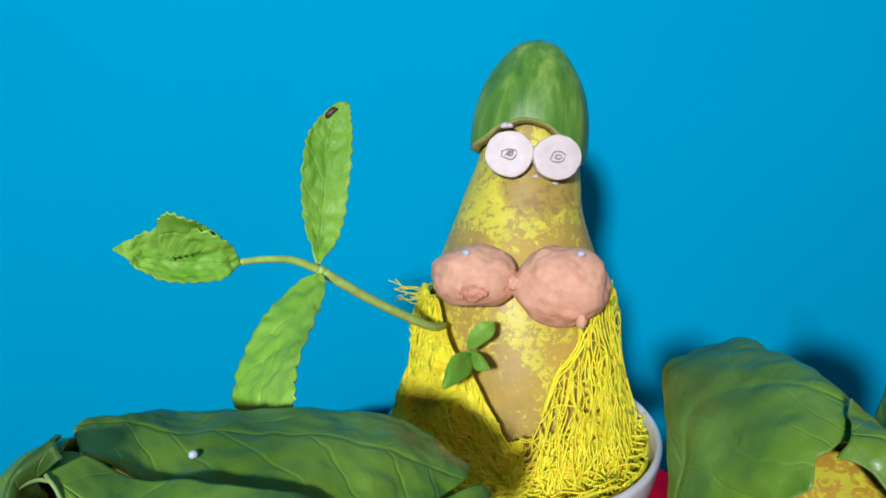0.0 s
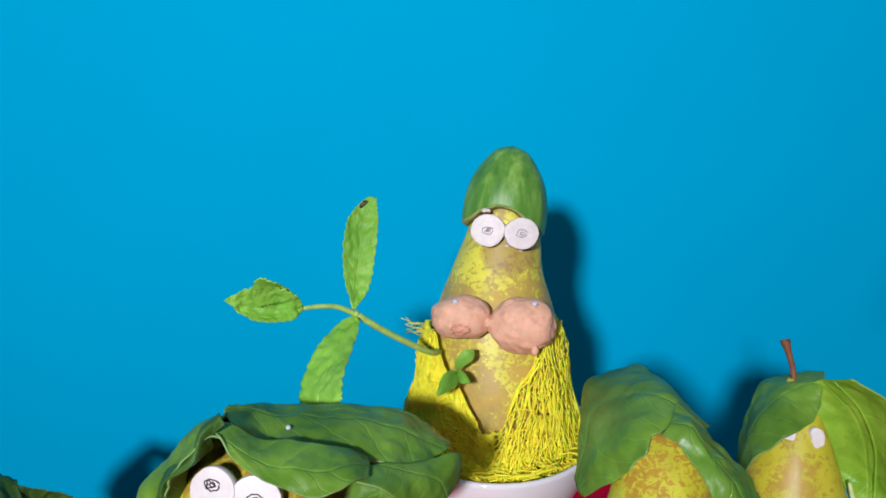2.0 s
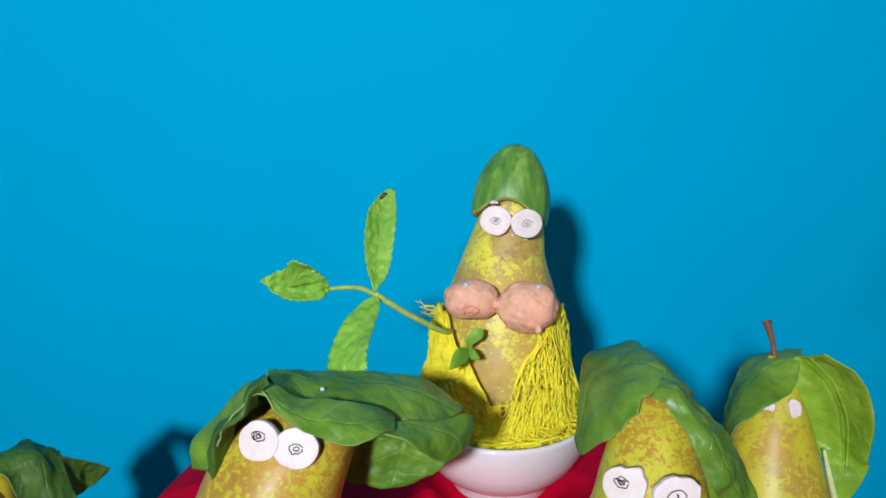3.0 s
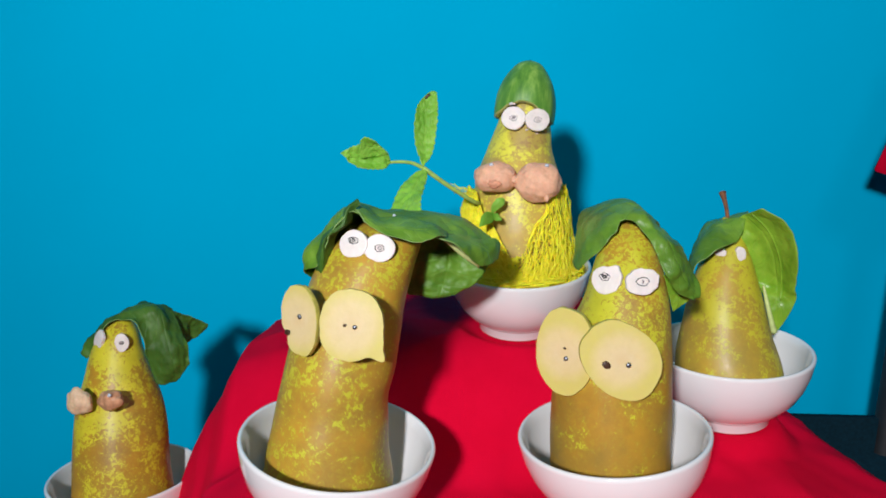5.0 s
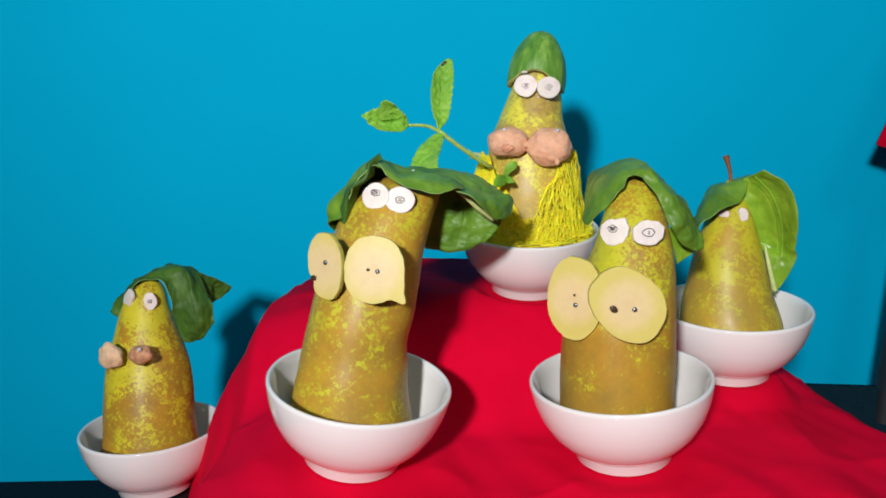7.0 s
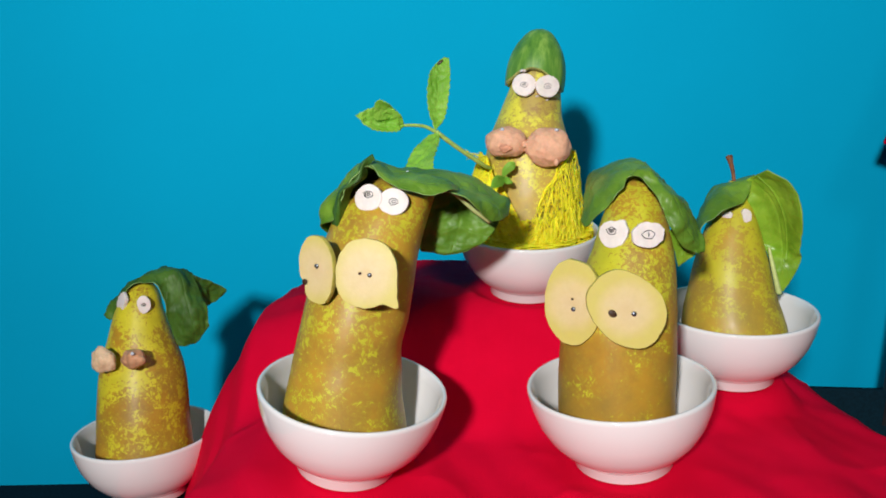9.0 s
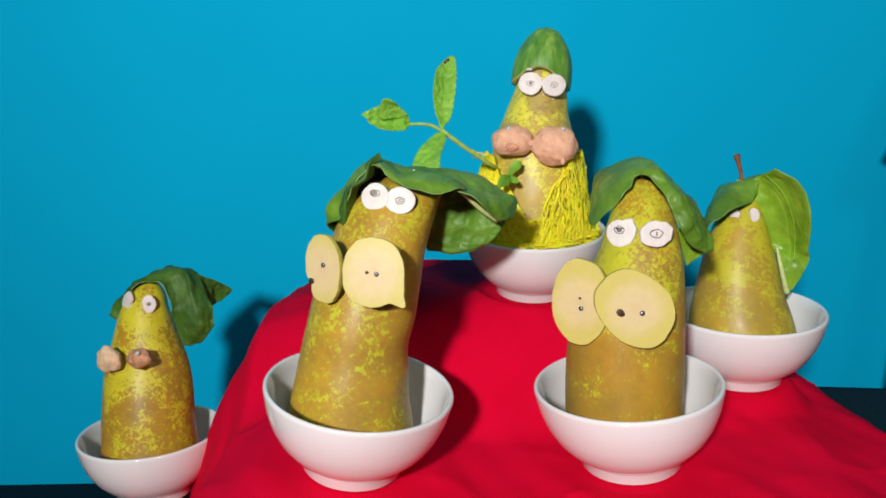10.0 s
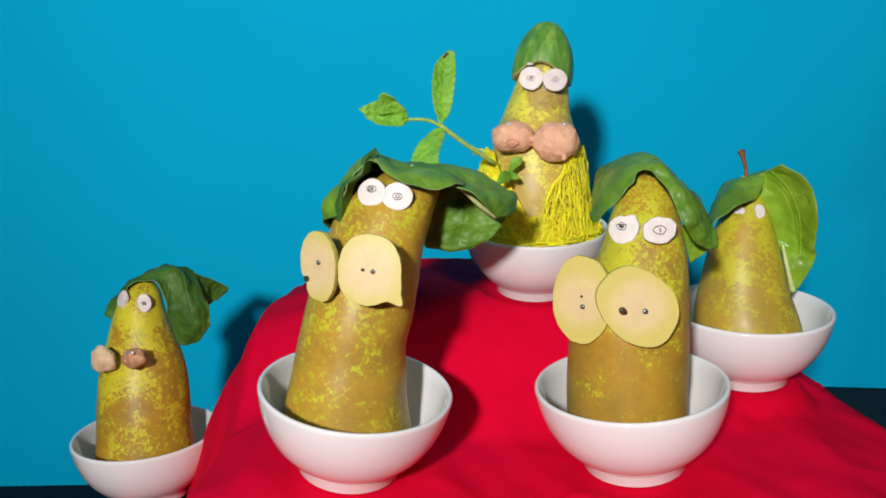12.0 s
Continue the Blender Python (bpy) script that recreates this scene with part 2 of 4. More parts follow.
def part(name, bm, material, parent, label=""):
    return link_mesh(name, bm, material, parent, label)


def thing(name, label, category, group="", place=(0, 0, 0)):
    ob = new(name)
    ob.empty_display_size = 0.02
    ob.location = place
    return tagged(ob, label, category, group)


def held(ob, m):
    """Sets the local pose of a part."""
    ob.matrix_basis = m
    return ob


def facing(place, normal, spin=0.0):
    """A pose whose z axis points along normal."""
    n = Vector(normal).normalized()
    return Matrix.Translation(place) @ n.to_track_quat("Z", "Y").to_matrix().to_4x4() @ pose(0, 0, 0, 0, 0, spin)


def lathe(profile, segments=64, closed=False):
    bm = bmesh.new()
    rings = []
    for r, z in profile:
        if r < 1e-5:
            rings.append([bm.verts.new((0, 0, z))])
        else:
            rings.append([bm.verts.new((r * math.cos(2 * math.pi * k / segments), r * math.sin(2 * math.pi * k / segments), z)) for k in range(segments)])
    for a, b in zip(rings, rings[1:]):
        for k in range(segments):
            j = (k + 1) % segments
            if len(a) == 1 and len(b) == 1:
                continue
            if len(a) == 1:
                bm.faces.new((a[0], b[k], b[j]))
            elif len(b) == 1:
                bm.faces.new((a[k], a[j], b[0]))
            else:
                bm.faces.new((a[k], a[j], b[j], b[k]))
    return bm


def spline(points, n):
    """Catmull-Rom through points of any dimension, n samples."""
    p = np.array(points, float)
    p = np.vstack([2 * p[0] - p[1], p, 2 * p[-1] - p[-2]])
    out = []
    for k in range(n):
        u = k / (n - 1) * (len(p) - 3)
        i = min(int(u), len(p) - 4)
        t = u - i
        a, b, c, d = p[i : i + 4]
        out.append(0.5 * (2 * b + (c - a) * t + (2 * a - 5 * b + 4 * c - d) * t * t + (3 * b - a - 3 * c + d) * t**3))
    return np.array(out)


def fruit_body(rows, base, seed, segments=72, rings=64, lump=0.0006, skew=0.0):
    """A pear whose axis bends through rows of x, y, z, radius (in the world), from its cut foot to its tip."""
    bm = bmesh.new()
    pts = spline(rows, rings)
    loops = []
    for x, y, z, r in pts:
        loop = []
        for k in range(segments):
            a = 2 * math.pi * k / segments
            v = Vector((math.cos(a), math.sin(a), 0))
            n = noise.noise(Vector((v.x * 1.3 + seed, v.y * 1.3, z * 28))) + 0.4 * noise.noise(Vector((v.x * 3 + seed, v.y * 3, z * 80)))
            q = max(r, 0.0008) * (1 + skew * math.cos(2 * a + seed)) + lump * n
            loop.append(bm.verts.new((x + q * v.x - base[0], y + q * v.y - base[1], z - base[2])))
        loops.append(loop)
    for a, b in zip(loops, loops[1:]):
        for k in range(segments):
            j = (k + 1) % segments
            bm.faces.new((a[k], a[j], b[j], b[k]))
    bm.faces.new(loops[-1])
    bottom = bm.faces.new(loops[0][::-1])
    bottom.material_index = 1
    return bm


def disc(rx, ry, thick, seed, wobble=0.04, segments=56, bulge=0.0, square=2.0, soft=True, dents=()):
    """A cut slice lying on z = 0, its face at z = thick, with rounded rims; material 1 is its rim."""
    bm = bmesh.new()
    prof = [(0.96, 0.0), (0.99, 0.16), (1.0, 0.45), (0.995, 0.84), (0.975, 0.98), (0.93, 1.0), (0.7, 1.0 + bulge), (0.35, 1.0 + 1.4 * bulge)]
    if not soft:
        prof = [(0.985, 0.0), (1.0, 0.12), (0.998, 0.88), (0.992, 1.0), (0.93, 1.0), (0.7, 1.0 + bulge), (0.35, 1.0 + 1.4 * bulge)]
    rings = []
    for s, h in prof:
        ring = []
        for k in range(segments):
            a = 2 * math.pi * k / segments
            c, d = math.cos(a), math.sin(a)
            e = (abs(c) ** square + abs(d) ** square) ** (-1 / square)
            w = s * e * (1 + wobble * noise.noise(Vector((c * 1.2 + seed * 3.1, d * 1.2, seed))) + wobble * 0.35 * noise.noise(Vector((c * 4 + seed, d * 4, 2))))
            for turn, size, wide in dents:
                off = (a - radians(turn) + math.pi) % (2 * math.pi) - math.pi
                w *= 1 + size * s**4 * math.exp(-((off / radians(wide)) ** 2))
            ring.append(bm.verts.new((rx * w * c, ry * w * d, thick * h + (0.02 * thick * noise.noise(Vector((c * 5, d * 5, seed))) if soft and s < 0.95 else 0))))
        rings.append(ring)
    for i, (a, b) in enumerate(zip(rings, rings[1:])):
        for k in range(segments):
            j = (k + 1) % segments
            bm.faces.new((a[k], a[j], b[j], b[k])).material_index = 1 if not soft and i < 3 else 0
    crisp = (0, 3) if not soft else (len(prof) - 4,)
    for i in crisp:
        for k in range(segments):
            bm.edges.get((rings[i][k], rings[i][(k + 1) % segments])).smooth = False
    bm.faces.new(rings[-1])
    bm.faces.new(rings[0][::-1]).material_index = 0 if soft else 1
    return bm


def blob(rx, ry, rz, seed, rough=0.12, freq=1.6, cuts=4):
    bm = bmesh.new()
    bmesh.ops.create_icosphere(bm, subdivisions=cuts, radius=1)
    for v in bm.verts:
        n = noise.noise(v.co * freq + Vector((seed, 0, 0))) + 0.45 * noise.noise(v.co * freq * 3 + Vector((0, seed, 0))) + 0.2 * noise.noise(v.co * freq * 8 + Vector((0, 0, seed)))
        v.co *= 1 + rough * n
        v.co = Vector((v.co.x * rx, v.co.y * ry, v.co.z * rz))
    return bm


def tube(points, radii, sides=8, n=24):
    """A bent rod through points; radii one number or as many as points."""
    rad = radii if isinstance(radii, (list, tuple)) else [radii] * len(points)
    p = spline([(*q, r) for q, r in zip(points, rad)], n)
    bm = bmesh.new()
    add_tube(bm, p, sides)
    return bm


def add_tube(bm, p, sides):
    up = Vector((0.13, 0.31, 0.94))
    loops = []
    for k in range(len(p)):
        a, b = Vector(p[max(k - 1, 0)][:3]), Vector(p[min(k + 1, len(p) - 1)][:3])
        t = (b - a).normalized()
        s = t.cross(up)
        s = s.normalized() if s.length > 1e-4 else Vector((1, 0, 0))
        u = s.cross(t)
        c, r = Vector(p[k][:3]), float(p[k][3])
        loops.append([bm.verts.new(c + r * (math.cos(2 * math.pi * j / sides) * s + math.sin(2 * math.pi * j / sides) * u)) for j in range(sides)])
    for a, b in zip(loops, loops[1:]):
        for k in range(sides):
            j = (k + 1) % sides
            bm.faces.new((a[k], a[j], b[j], b[k]))
    bm.faces.new(loops[0][::-1])
    bm.faces.new(loops[-1])


def leaf(sections, base, seed, n=64, w=40, ruffle=0.0012, pucker=0.0007, serrate=0.0, fine=1.0):
    """A leaf blade through cross-sections, each of as many places from one rim over the midrib to the other."""
    rows = spline([sum((tuple(q) for q in row), ()) for row in sections], n)
    bm = bmesh.new()
    uv = bm.loops.layers.uv.new("UVMap")
    grid = []
    for i, row in enumerate(rows):
        p = np.array(row).reshape(-1, 3)
        line = [Vector(q) for q in spline(p, w + 1)]
        mid = Vector(p[len(p) // 2])
        if serrate:
            bite = serrate * (abs(((i * 0.23) % 1) - 0.5) * 2 - 0.5)
        else:
            bite = 0.05 * noise.noise(Vector((i * 0.13, 0.4, seed)))
        for j in range(w + 1):
            v = abs(2 * j / w - 1)
            line[j] = mid + (line[j] - mid) * (1 + bite * v**4)
        grid.append(line)
    verts = []
    for i, line in enumerate(grid):
        row = []
        for j, p in enumerate(line):
            i2, j2 = min(i + 1, n - 1), min(j + 1, w)
            i1, j1 = max(i - 1, 0), max(j - 1, 0)
            nn = (grid[i2][j] - grid[i1][j]).cross(grid[i][j2] - grid[i][j1])
            nn = nn.normalized() if nn.length > 1e-12 else Vector((0, 0, 1))
            v = abs(2 * j / w - 1)
            side = 1 - abs(math.sin((i / n - 0.15 * v) * 20 + 0.8 * noise.noise(p * 40))) ** 0.4
            d = ruffle * v * v * noise.noise(Vector((p.x * 60 + seed, p.y * 60, p.z * 60))) * 2.2
            d += pucker * (1.2 * noise.noise(Vector((p.x * 130 * fine, p.y * 130 * fine + seed, p.z * 130 * fine))) + 0.5 * noise.noise(Vector((p.x * 320 * fine, p.y * 320 * fine + seed, p.z * 320 * fine))) - 0.35 * side * (1 - v))
            row.append(bm.verts.new(p + nn * d - Vector(base)))
        verts.append(row)
    for i in range(n - 1):
        for j in range(w):
            f = bm.faces.new((verts[i][j], verts[i + 1][j], verts[i + 1][j + 1], verts[i][j + 1]))
            for loop, (a, b) in zip(f.loops, ((i, j), (i + 1, j), (i + 1, j + 1), (i, j + 1))):
                loop[uv].uv = (a / n, b / w)
    return bm


def leaf_part(name, parent, sections, material, seed, label="", **kw):
    ob = part(name, leaf(sections, parent.location, seed, **kw), [material, M_MINT_EDGE if material is M_MINT else M_LEAF_EDGE], parent, label)
    mod = ob.modifiers.new("thickness", "SOLIDIFY")
    mod.thickness, mod.offset, mod.material_offset_rim = 0.0006, 0.0, 1
    return ob


def box(sx, sy, sz, bevel=0.0):
    bm = bmesh.new()
    bmesh.ops.create_cube(bm, size=1)
    bmesh.ops.scale(bm, vec=(sx, sy, sz), verts=bm.verts)
    if bevel:
        bmesh.ops.bevel(bm, geom=bm.edges[:], offset=bevel, segments=2, affect="EDGES")
    return bm


# ---- setting ----
FLOOR = -0.245


def structure(name, bm, material, place, rz=0.0, label="", smooth=False):
    ob = link_mesh(name, bm, material, smooth=smooth)
    ob.matrix_basis = pose(*place, 0, 0, rz)
    return tagged(ob, label, "", "", "structure")


TURNED = math.degrees(math.atan(0.10))
structure("wall_north", box(5.0, 0.03, 2.6), M_WALL, (0.0, 0.505, FLOOR + 1.3), TURNED, "smooth wall painted bright sky blue")
structure("floor", box(5.0, 3.7, 0.04), M_NAVY, (0.0, -1.2, FLOOR - 0.02), 0, "dark navy cloth covering the table top")
# unseen walls and ceiling, added to throw lamp light back as fill
structure("wall_south", box(5.0, 0.05, 2.6), M_ROOM, (0, -2.6, FLOOR + 1.3), 0, "unseen plain wall, added to bounce light")
structure("wall_east", box(0.05, 3.9, 2.6), M_ROOM, (2.3, -0.9, FLOOR + 1.3), 0, "unseen plain wall, added to bounce light")
structure("wall_west", box(0.05, 3.9, 2.6), M_ROOM, (-2.3, -0.9, FLOOR + 1.3), 0, "unseen plain wall, added to bounce light")
structure("ceiling", box(5.0, 3.9, 0.05), M_ROOM, (0, -0.9, FLOOR + 2.63), 0, "unseen plain ceiling, added to bounce light")

# bowls: rim centre x y z, slope across, slope away (degrees)
BOWL_H = 0.0474
BOWLS = {
    "bent": (-0.0717, 0.0880, 0.0510, -6.9, 0.7),
    "tall": (0.0705, 0.1064, 0.0495, 6.2, -1.0),
    "cloaked": (0.0262, 0.2430, 0.1033, 1.0, 4.5),
    "stalked": (0.1579, 0.1945, 0.0635, 2.6, 0.9),
    "small": (-0.2490, 0.2051, -0.0436, 1.1, -4.2),
}


def bowl_pose(key):
    """The pose of a bowl's foot."""
    x, y, z, sx, sy = BOWLS[key]
    e1 = Vector((1, 0, math.tan(radians(sx)))).normalized()
    e2 = Vector((0, 1, math.tan(radians(sy))))
    n = e1.cross(e2).normalized()
    e2 = n.cross(e1)
    m = Matrix((e1, e2, n)).transposed().to_4x4()
    return Matrix.Translation(Vector((x, y, z)) - BOWL_H * n) @ m


def smooth01(a, b, v):
    t = np.clip((v - a) / (b - a), 0, 1)
    return t * t * (3 - 2 * t)


def cloth_height(x, y):
    """The draped cloth: a low front level with a dip in its middle, a raised level behind, slopes all round."""
    dip = 0.11 * (np.sqrt(x * x + 0.0004) - 0.0747)
    dip = np.clip(dip, -0.02, 0.006) * (1 - smooth01(0.11, 0.2, y))
    ramp = smooth01(0.125, 0.215, y)
    level = 0.058 * ramp * (1 - smooth01(0.07, 0.2, x)) * (1 - 0.22 * smooth01(0.05, 0.14, -x)) + 0.003 - 0.137 * np.maximum(y - 0.245, 0) * (1 - smooth01(0.05, 0.10, x))
    edge = -0.128 - 0.012 * smooth01(0.1, 0.25, y)
    u = np.maximum(edge - x, 0)
    fall = np.interp(u, (0, 0.011, 0.027, 0.034, 0.040, 0.050, 0.063, 0.072, 0.087, 0.10, 0.13), (0, 0.004, 0.010, 0.022, 0.036, 0.050, 0.075, 0.100, 0.150, 0.21, 0.36))
    right = np.maximum(x - 0.212 - 0.20 * np.clip(0.2 - y, -0.1, 0.3), 0)
    fall = fall + 0.06 * np.maximum(x - 0.17, 0) + np.where(right < 0.02, 15 * right**2, 0.006 + 1.6 * (right - 0.02))
    back = np.maximum(y - 0.300 - 0.068 * (1 - smooth01(0.05, 0.10, x)), 0)
    fall = fall + 0.3 * back + 60 * back**2
    front = np.maximum(-0.02 - y, 0)
    fall = fall + 30 * front**2
    return level + dip - fall


def draped_cloth():
    nx, ny = 330, 260
    xs, ys = np.linspace(-0.34, 0.55, nx), np.linspace(-0.14, 0.445, ny)
    gx, gy = np.meshgrid(xs, ys, indexing="ij")
    z = cloth_height(gx, gy)
    fold = np.zeros_like(z)
    for i in range(nx):
        for j in range(ny):
            x, y = xs[i], ys[j]
            f = 0.0030 * noise.noise(Vector((x * 17, y * 9, 1.7))) + 0.0011 * noise.noise(Vector((x * 60 + y * 25, y * 30, 5.1)))
            f += 0.0016 * (1 - abs(noise.noise(Vector((x * 14 - y * 9, x * 5 + y * 13, 9.3))))) ** 6
            f += 0.0032 * math.exp(-(((x - 0.150 + 0.35 * (y - 0.02)) / 0.007) ** 2) - ((y - 0.005) / 0.05) ** 2)
            f += 0.0026 * math.exp(-(((x - 0.185 + 0.15 * (y - 0.03)) / 0.009) ** 2) - ((y - 0.03) / 0.05) ** 2)
            fold[i, j] = f
    steep = np.clip(-z / 0.06, 0, 1)
    z = z + fold * (1 + 1.5 * steep)
    for key in BOWLS:
        if key == "small":
            continue
        m = bowl_pose(key)
        n, c = m.col[2].to_3d(), m.translation
        plane = c.z - (n.x * (gx - c.x) + n.y * (gy - c.y)) / n.z - 0.0006
        d = np.sqrt((gx - c.x) ** 2 + (gy - c.y) ** 2)
        k = 1 - smooth01(0.029, 0.048, d)
        z = z * (1 - k) + plane * k
    z = np.maximum(z, FLOOR + 0.003)
    verts = np.stack([gx, gy, z], -1).reshape(-1, 3).tolist()
    faces = [(i * ny + j, (i + 1) * ny + j, (i + 1) * ny + j + 1, i * ny + j + 1) for i in range(nx - 1) for j in range(ny - 1)]
    me = bpy.data.meshes.new("red_tablecloth")
    me.from_pydata(verts, [], faces)
    me.shade_smooth()
    me.materials.append(M_RED)
    ob = new("red_tablecloth", me)
    return tagged(ob, "bright red cotton cloth draped over a stepped stand", "cloth")


draped_cloth()


# ---- bowls ----
def bowl(key, label):
    outer = [(0.0, 0.0045), (0.0215, 0.004), (0.0225, 0.0), (0.0255, 0.0), (0.0268, 0.0012), (0.0262, 0.0055), (0.0290, 0.0075), (0.0355, 0.0125), (0.0415, 0.0195), (0.0458, 0.0275), (0.0486, 0.0360), (0.0500, 0.0440), (0.0500, 0.0455), (0.0494, 0.0463), (0.0484, 0.0463)]
    inner = [(0.0477, 0.0455), (0.0466, 0.0400), (0.0440, 0.0300), (0.0385, 0.0205), (0.0310, 0.0130), (0.0200, 0.0085), (0.0, 0.0070)]
    deep = BOWL_H / 0.046
    ob = link_mesh("bowl", lathe([(r, z * deep) for r, z in outer + inner], 96), M_CHINA)
    ob.matrix_basis = bowl_pose(key)
    return tagged(ob, label, "bowl", "white bowls")


bowl("bent", "small white porcelain bowl holding a bent pear, on red cloth")
bowl("tall", "small white porcelain bowl holding an upright pear, on red cloth")
bowl("cloaked", "small white porcelain bowl filled with yellow net, on red cloth")
bowl("stalked", "small white porcelain bowl holding a stalked pear, on red cloth")
bowl("small", "small white porcelain bowl standing low on a black block")


def low_stand():
    m = bowl_pose("small")
    ob = thing("pedestal", "black painted block that carries the low bowl", "stand", place=(m.translation.x, m.translation.y, FLOOR))
    top = m.translation.z - FLOOR - 0.004
    part("block", lathe([(0, 0), (0.03, 0), (0.03, 0.01), (0.026, 0.012), (0.026, top - 0.002), (0.025, top), (0, top)], 40), M_BLACK, ob)


low_stand()


# ---- pear figures ----
def eye(fig, place, normal, r, seed, ink="ring", ry=None, thick=0.0030, gaze=(0.0, 0.0), spin=None, wobble=0.08, pen=None, dents=()):
    base = Vector(fig.location)
    m = facing(Vector(place) - base, normal, seed * 40 if spin is None else spin)
    n = Vector(normal).normalized()
    m = Matrix.Translation(-n * thick) @ m
    e = part("eye", disc(r, ry or r, thick, seed, wobble, 56, 0.03, dents=dents), M_RADISH, fig, "round slice of white radish")
    held(e, m)
    rnd = random.Random(int(seed * 100))
    bm = bmesh.new()
    if ink == "almond":
        w, h = r * 0.42, r * 0.24
        for sign in (-1, 1):
            add_tube(bm, spline([(-w, 0, thick * 1.06, 0.0002), (-0.5 * w, sign * 0.8 * h, thick * 1.06, 0.00024), (0.4 * w, sign * h, thick * 1.06, 0.00022), (w, 0.1 * h, thick * 1.06, 0.0002)], 24), 5)
        add_tube(bm, spline([(0, -0.5 * h, thick * 1.06, 0.0003), (0.1 * w, 0, thick * 1.06, 0.00035), (0, 0.5 * h, thick * 1.06, 0.0003)], 12), 5)
    elif ink:
        for k in range(2):
            rr = r * (0.30 if k == 0 else 0.12)
            pts = [(rr * (1 + 0.25 * rnd.uniform(-1, 1)) * math.cos(a) + r * 0.03 * k, rr * 0.72 * (1 + 0.2 * rnd.uniform(-1, 1)) * math.sin(a), thick * 1.06, 0.00022) for a in np.linspace(0.3, 6.3, 16)]
            add_tube(bm, spline(pts, 40), 5)
        if ink == "scribble":
            pts = [(r * rnd.uniform(-0.28, 0.28), r * rnd.uniform(-0.18, 0.18), thick * 1.06, 0.0002) for a in range(9)]
            add_tube(bm, spline(pts, 50), 5)
    if ink:
        pupil = part("pupil", bm, pen or M_INK, e, "pen drawn pupil")
        turn = m.to_3x3().inverted() @ Vector((gaze[0], 0, gaze[1]))
        pupil.location = (turn.x, turn.y, 0)
    return e


def slice_piece(fig, place, normal, rx, ry, seed, spin=0.0, thick=0.0038, marks=(), square=2.2, wobble=0.07, dents=()):
    base = Vector(fig.location)
    n = Vector(normal).normalized()
    e = part("pear_slice", disc(rx, ry, thick, seed, wobble, 96, 0.006, square, False, dents), [M_FLESH, M_RIND], fig, "pale yellow pear slice")
    right = Vector((0, 0, 1)).cross(n).normalized()
    up = n.cross(right)
    m = Matrix((right, up, n)).transposed().to_4x4()
    held(e, Matrix.Translation(Vector(place) - base - n * thick) @ m @ pose(0, 0, 0, 0, 0, spin))
    for kind, mx, my, r in marks:
        if kind == "pin":
            bm = lathe([(0, -0.016), (0.0004, -0.016), (0.0004, thick), (r, thick + 0.0002), (r, thick + 0.0006), (r * 0.6, thick + 0.0010), (0, thick + 0.0011)], 20)
            p = part("pin", bm, M_PIN, e, "small steel pin head")
        else:
            p = part("seed", blob(r, r * 0.8, 0.0006, mx * 900, 0.2, 1.6, 2), M_SEED, e, "dark seed mark")
        p.location = (mx, my, 0 if kind == "pin" else thick)
    return e


def foot_cut(rows, key):
    """Adds the foot of a pear that stands in a bowl, below its first row."""
    m = bowl_pose(key)
    x, y, z, r = rows[0]
    c = m @ Vector((0, 0, 0.0165))
    bottom = c.z
    return [(x, y, bottom, r * 0.86), (x, y, bottom + 0.003, r * 0.97)] + list(rows)


def pear_figure(key, label, rows, skin, seed, lump=0.0006, body_label=""):
    rows = foot_cut(rows, key)
    base = rows[0][:3]
    fig = thing("pear_figure", label, "pear", "pear figures", base)
    part("pear", fruit_body(rows, base, seed, lump=lump), [skin, M_CUT], fig, body_label)
    return fig


BENT = [(-0.0777, 0.088, 0.0279, 0.0337), (-0.0774, 0.089, 0.0434, 0.0315), (-0.0759, 0.0905, 0.0576, 0.0297), (-0.0746, 0.093, 0.0719, 0.0281), (-0.0712, 0.096, 0.0862, 0.0281), (-0.0687, 0.100, 0.1005, 0.0276),
        (-0.0656, 0.105, 0.1148, 0.0266), (-0.0618, 0.112, 0.1292, 0.0258), (-0.0567, 0.119, 0.1437, 0.0247), (-0.0520, 0.123, 0.1509, 0.0215), (-0.0480, 0.1255, 0.1560, 0.0150), (-0.0465, 0.1265, 0.1585, 0.003)]
fig = pear_figure("bent", "bent russet pear with radish eyes, slice lips and spinach hat", BENT, M_PEAR_A, 1.3)
eye(fig, (-0.0632, 0.0975, 0.1505), (-0.22, -0.93, 0.28), 0.0075, 1.1, "scribble", 0.0069, gaze=(0.0, 0.0020), spin=0)
eye(fig, (-0.0500, 0.0960, 0.1490), (0.02, -0.95, 0.28), 0.0078, 2.2, "ring", 0.0069, spin=0, wobble=0.05)
slice_piece(fig, (-0.0859, 0.0740, 0.1186), (-0.50, -0.85, 0.1), 0.0112, 0.0170, 3.1, 8, thick=0.0030, marks=(("pin", 0.001, 0.002, 0.0012), ("seed", -0.0080, -0.0060, 0.0020)), dents=((207, -0.20, 11),))
slice_piece(fig, (-0.0597, 0.0660, 0.1193), (-0.08, -0.97, 0.2), 0.0148, 0.0162, 4.7, 0, thick=0.0028, marks=(("pin", 0.0018, -0.0004, 0.0011), ("seed", -0.0030, 0.0002, 0.0010)), square=2.5, dents=((-43, 0.34, 8), (-30, 0.08, 14)))
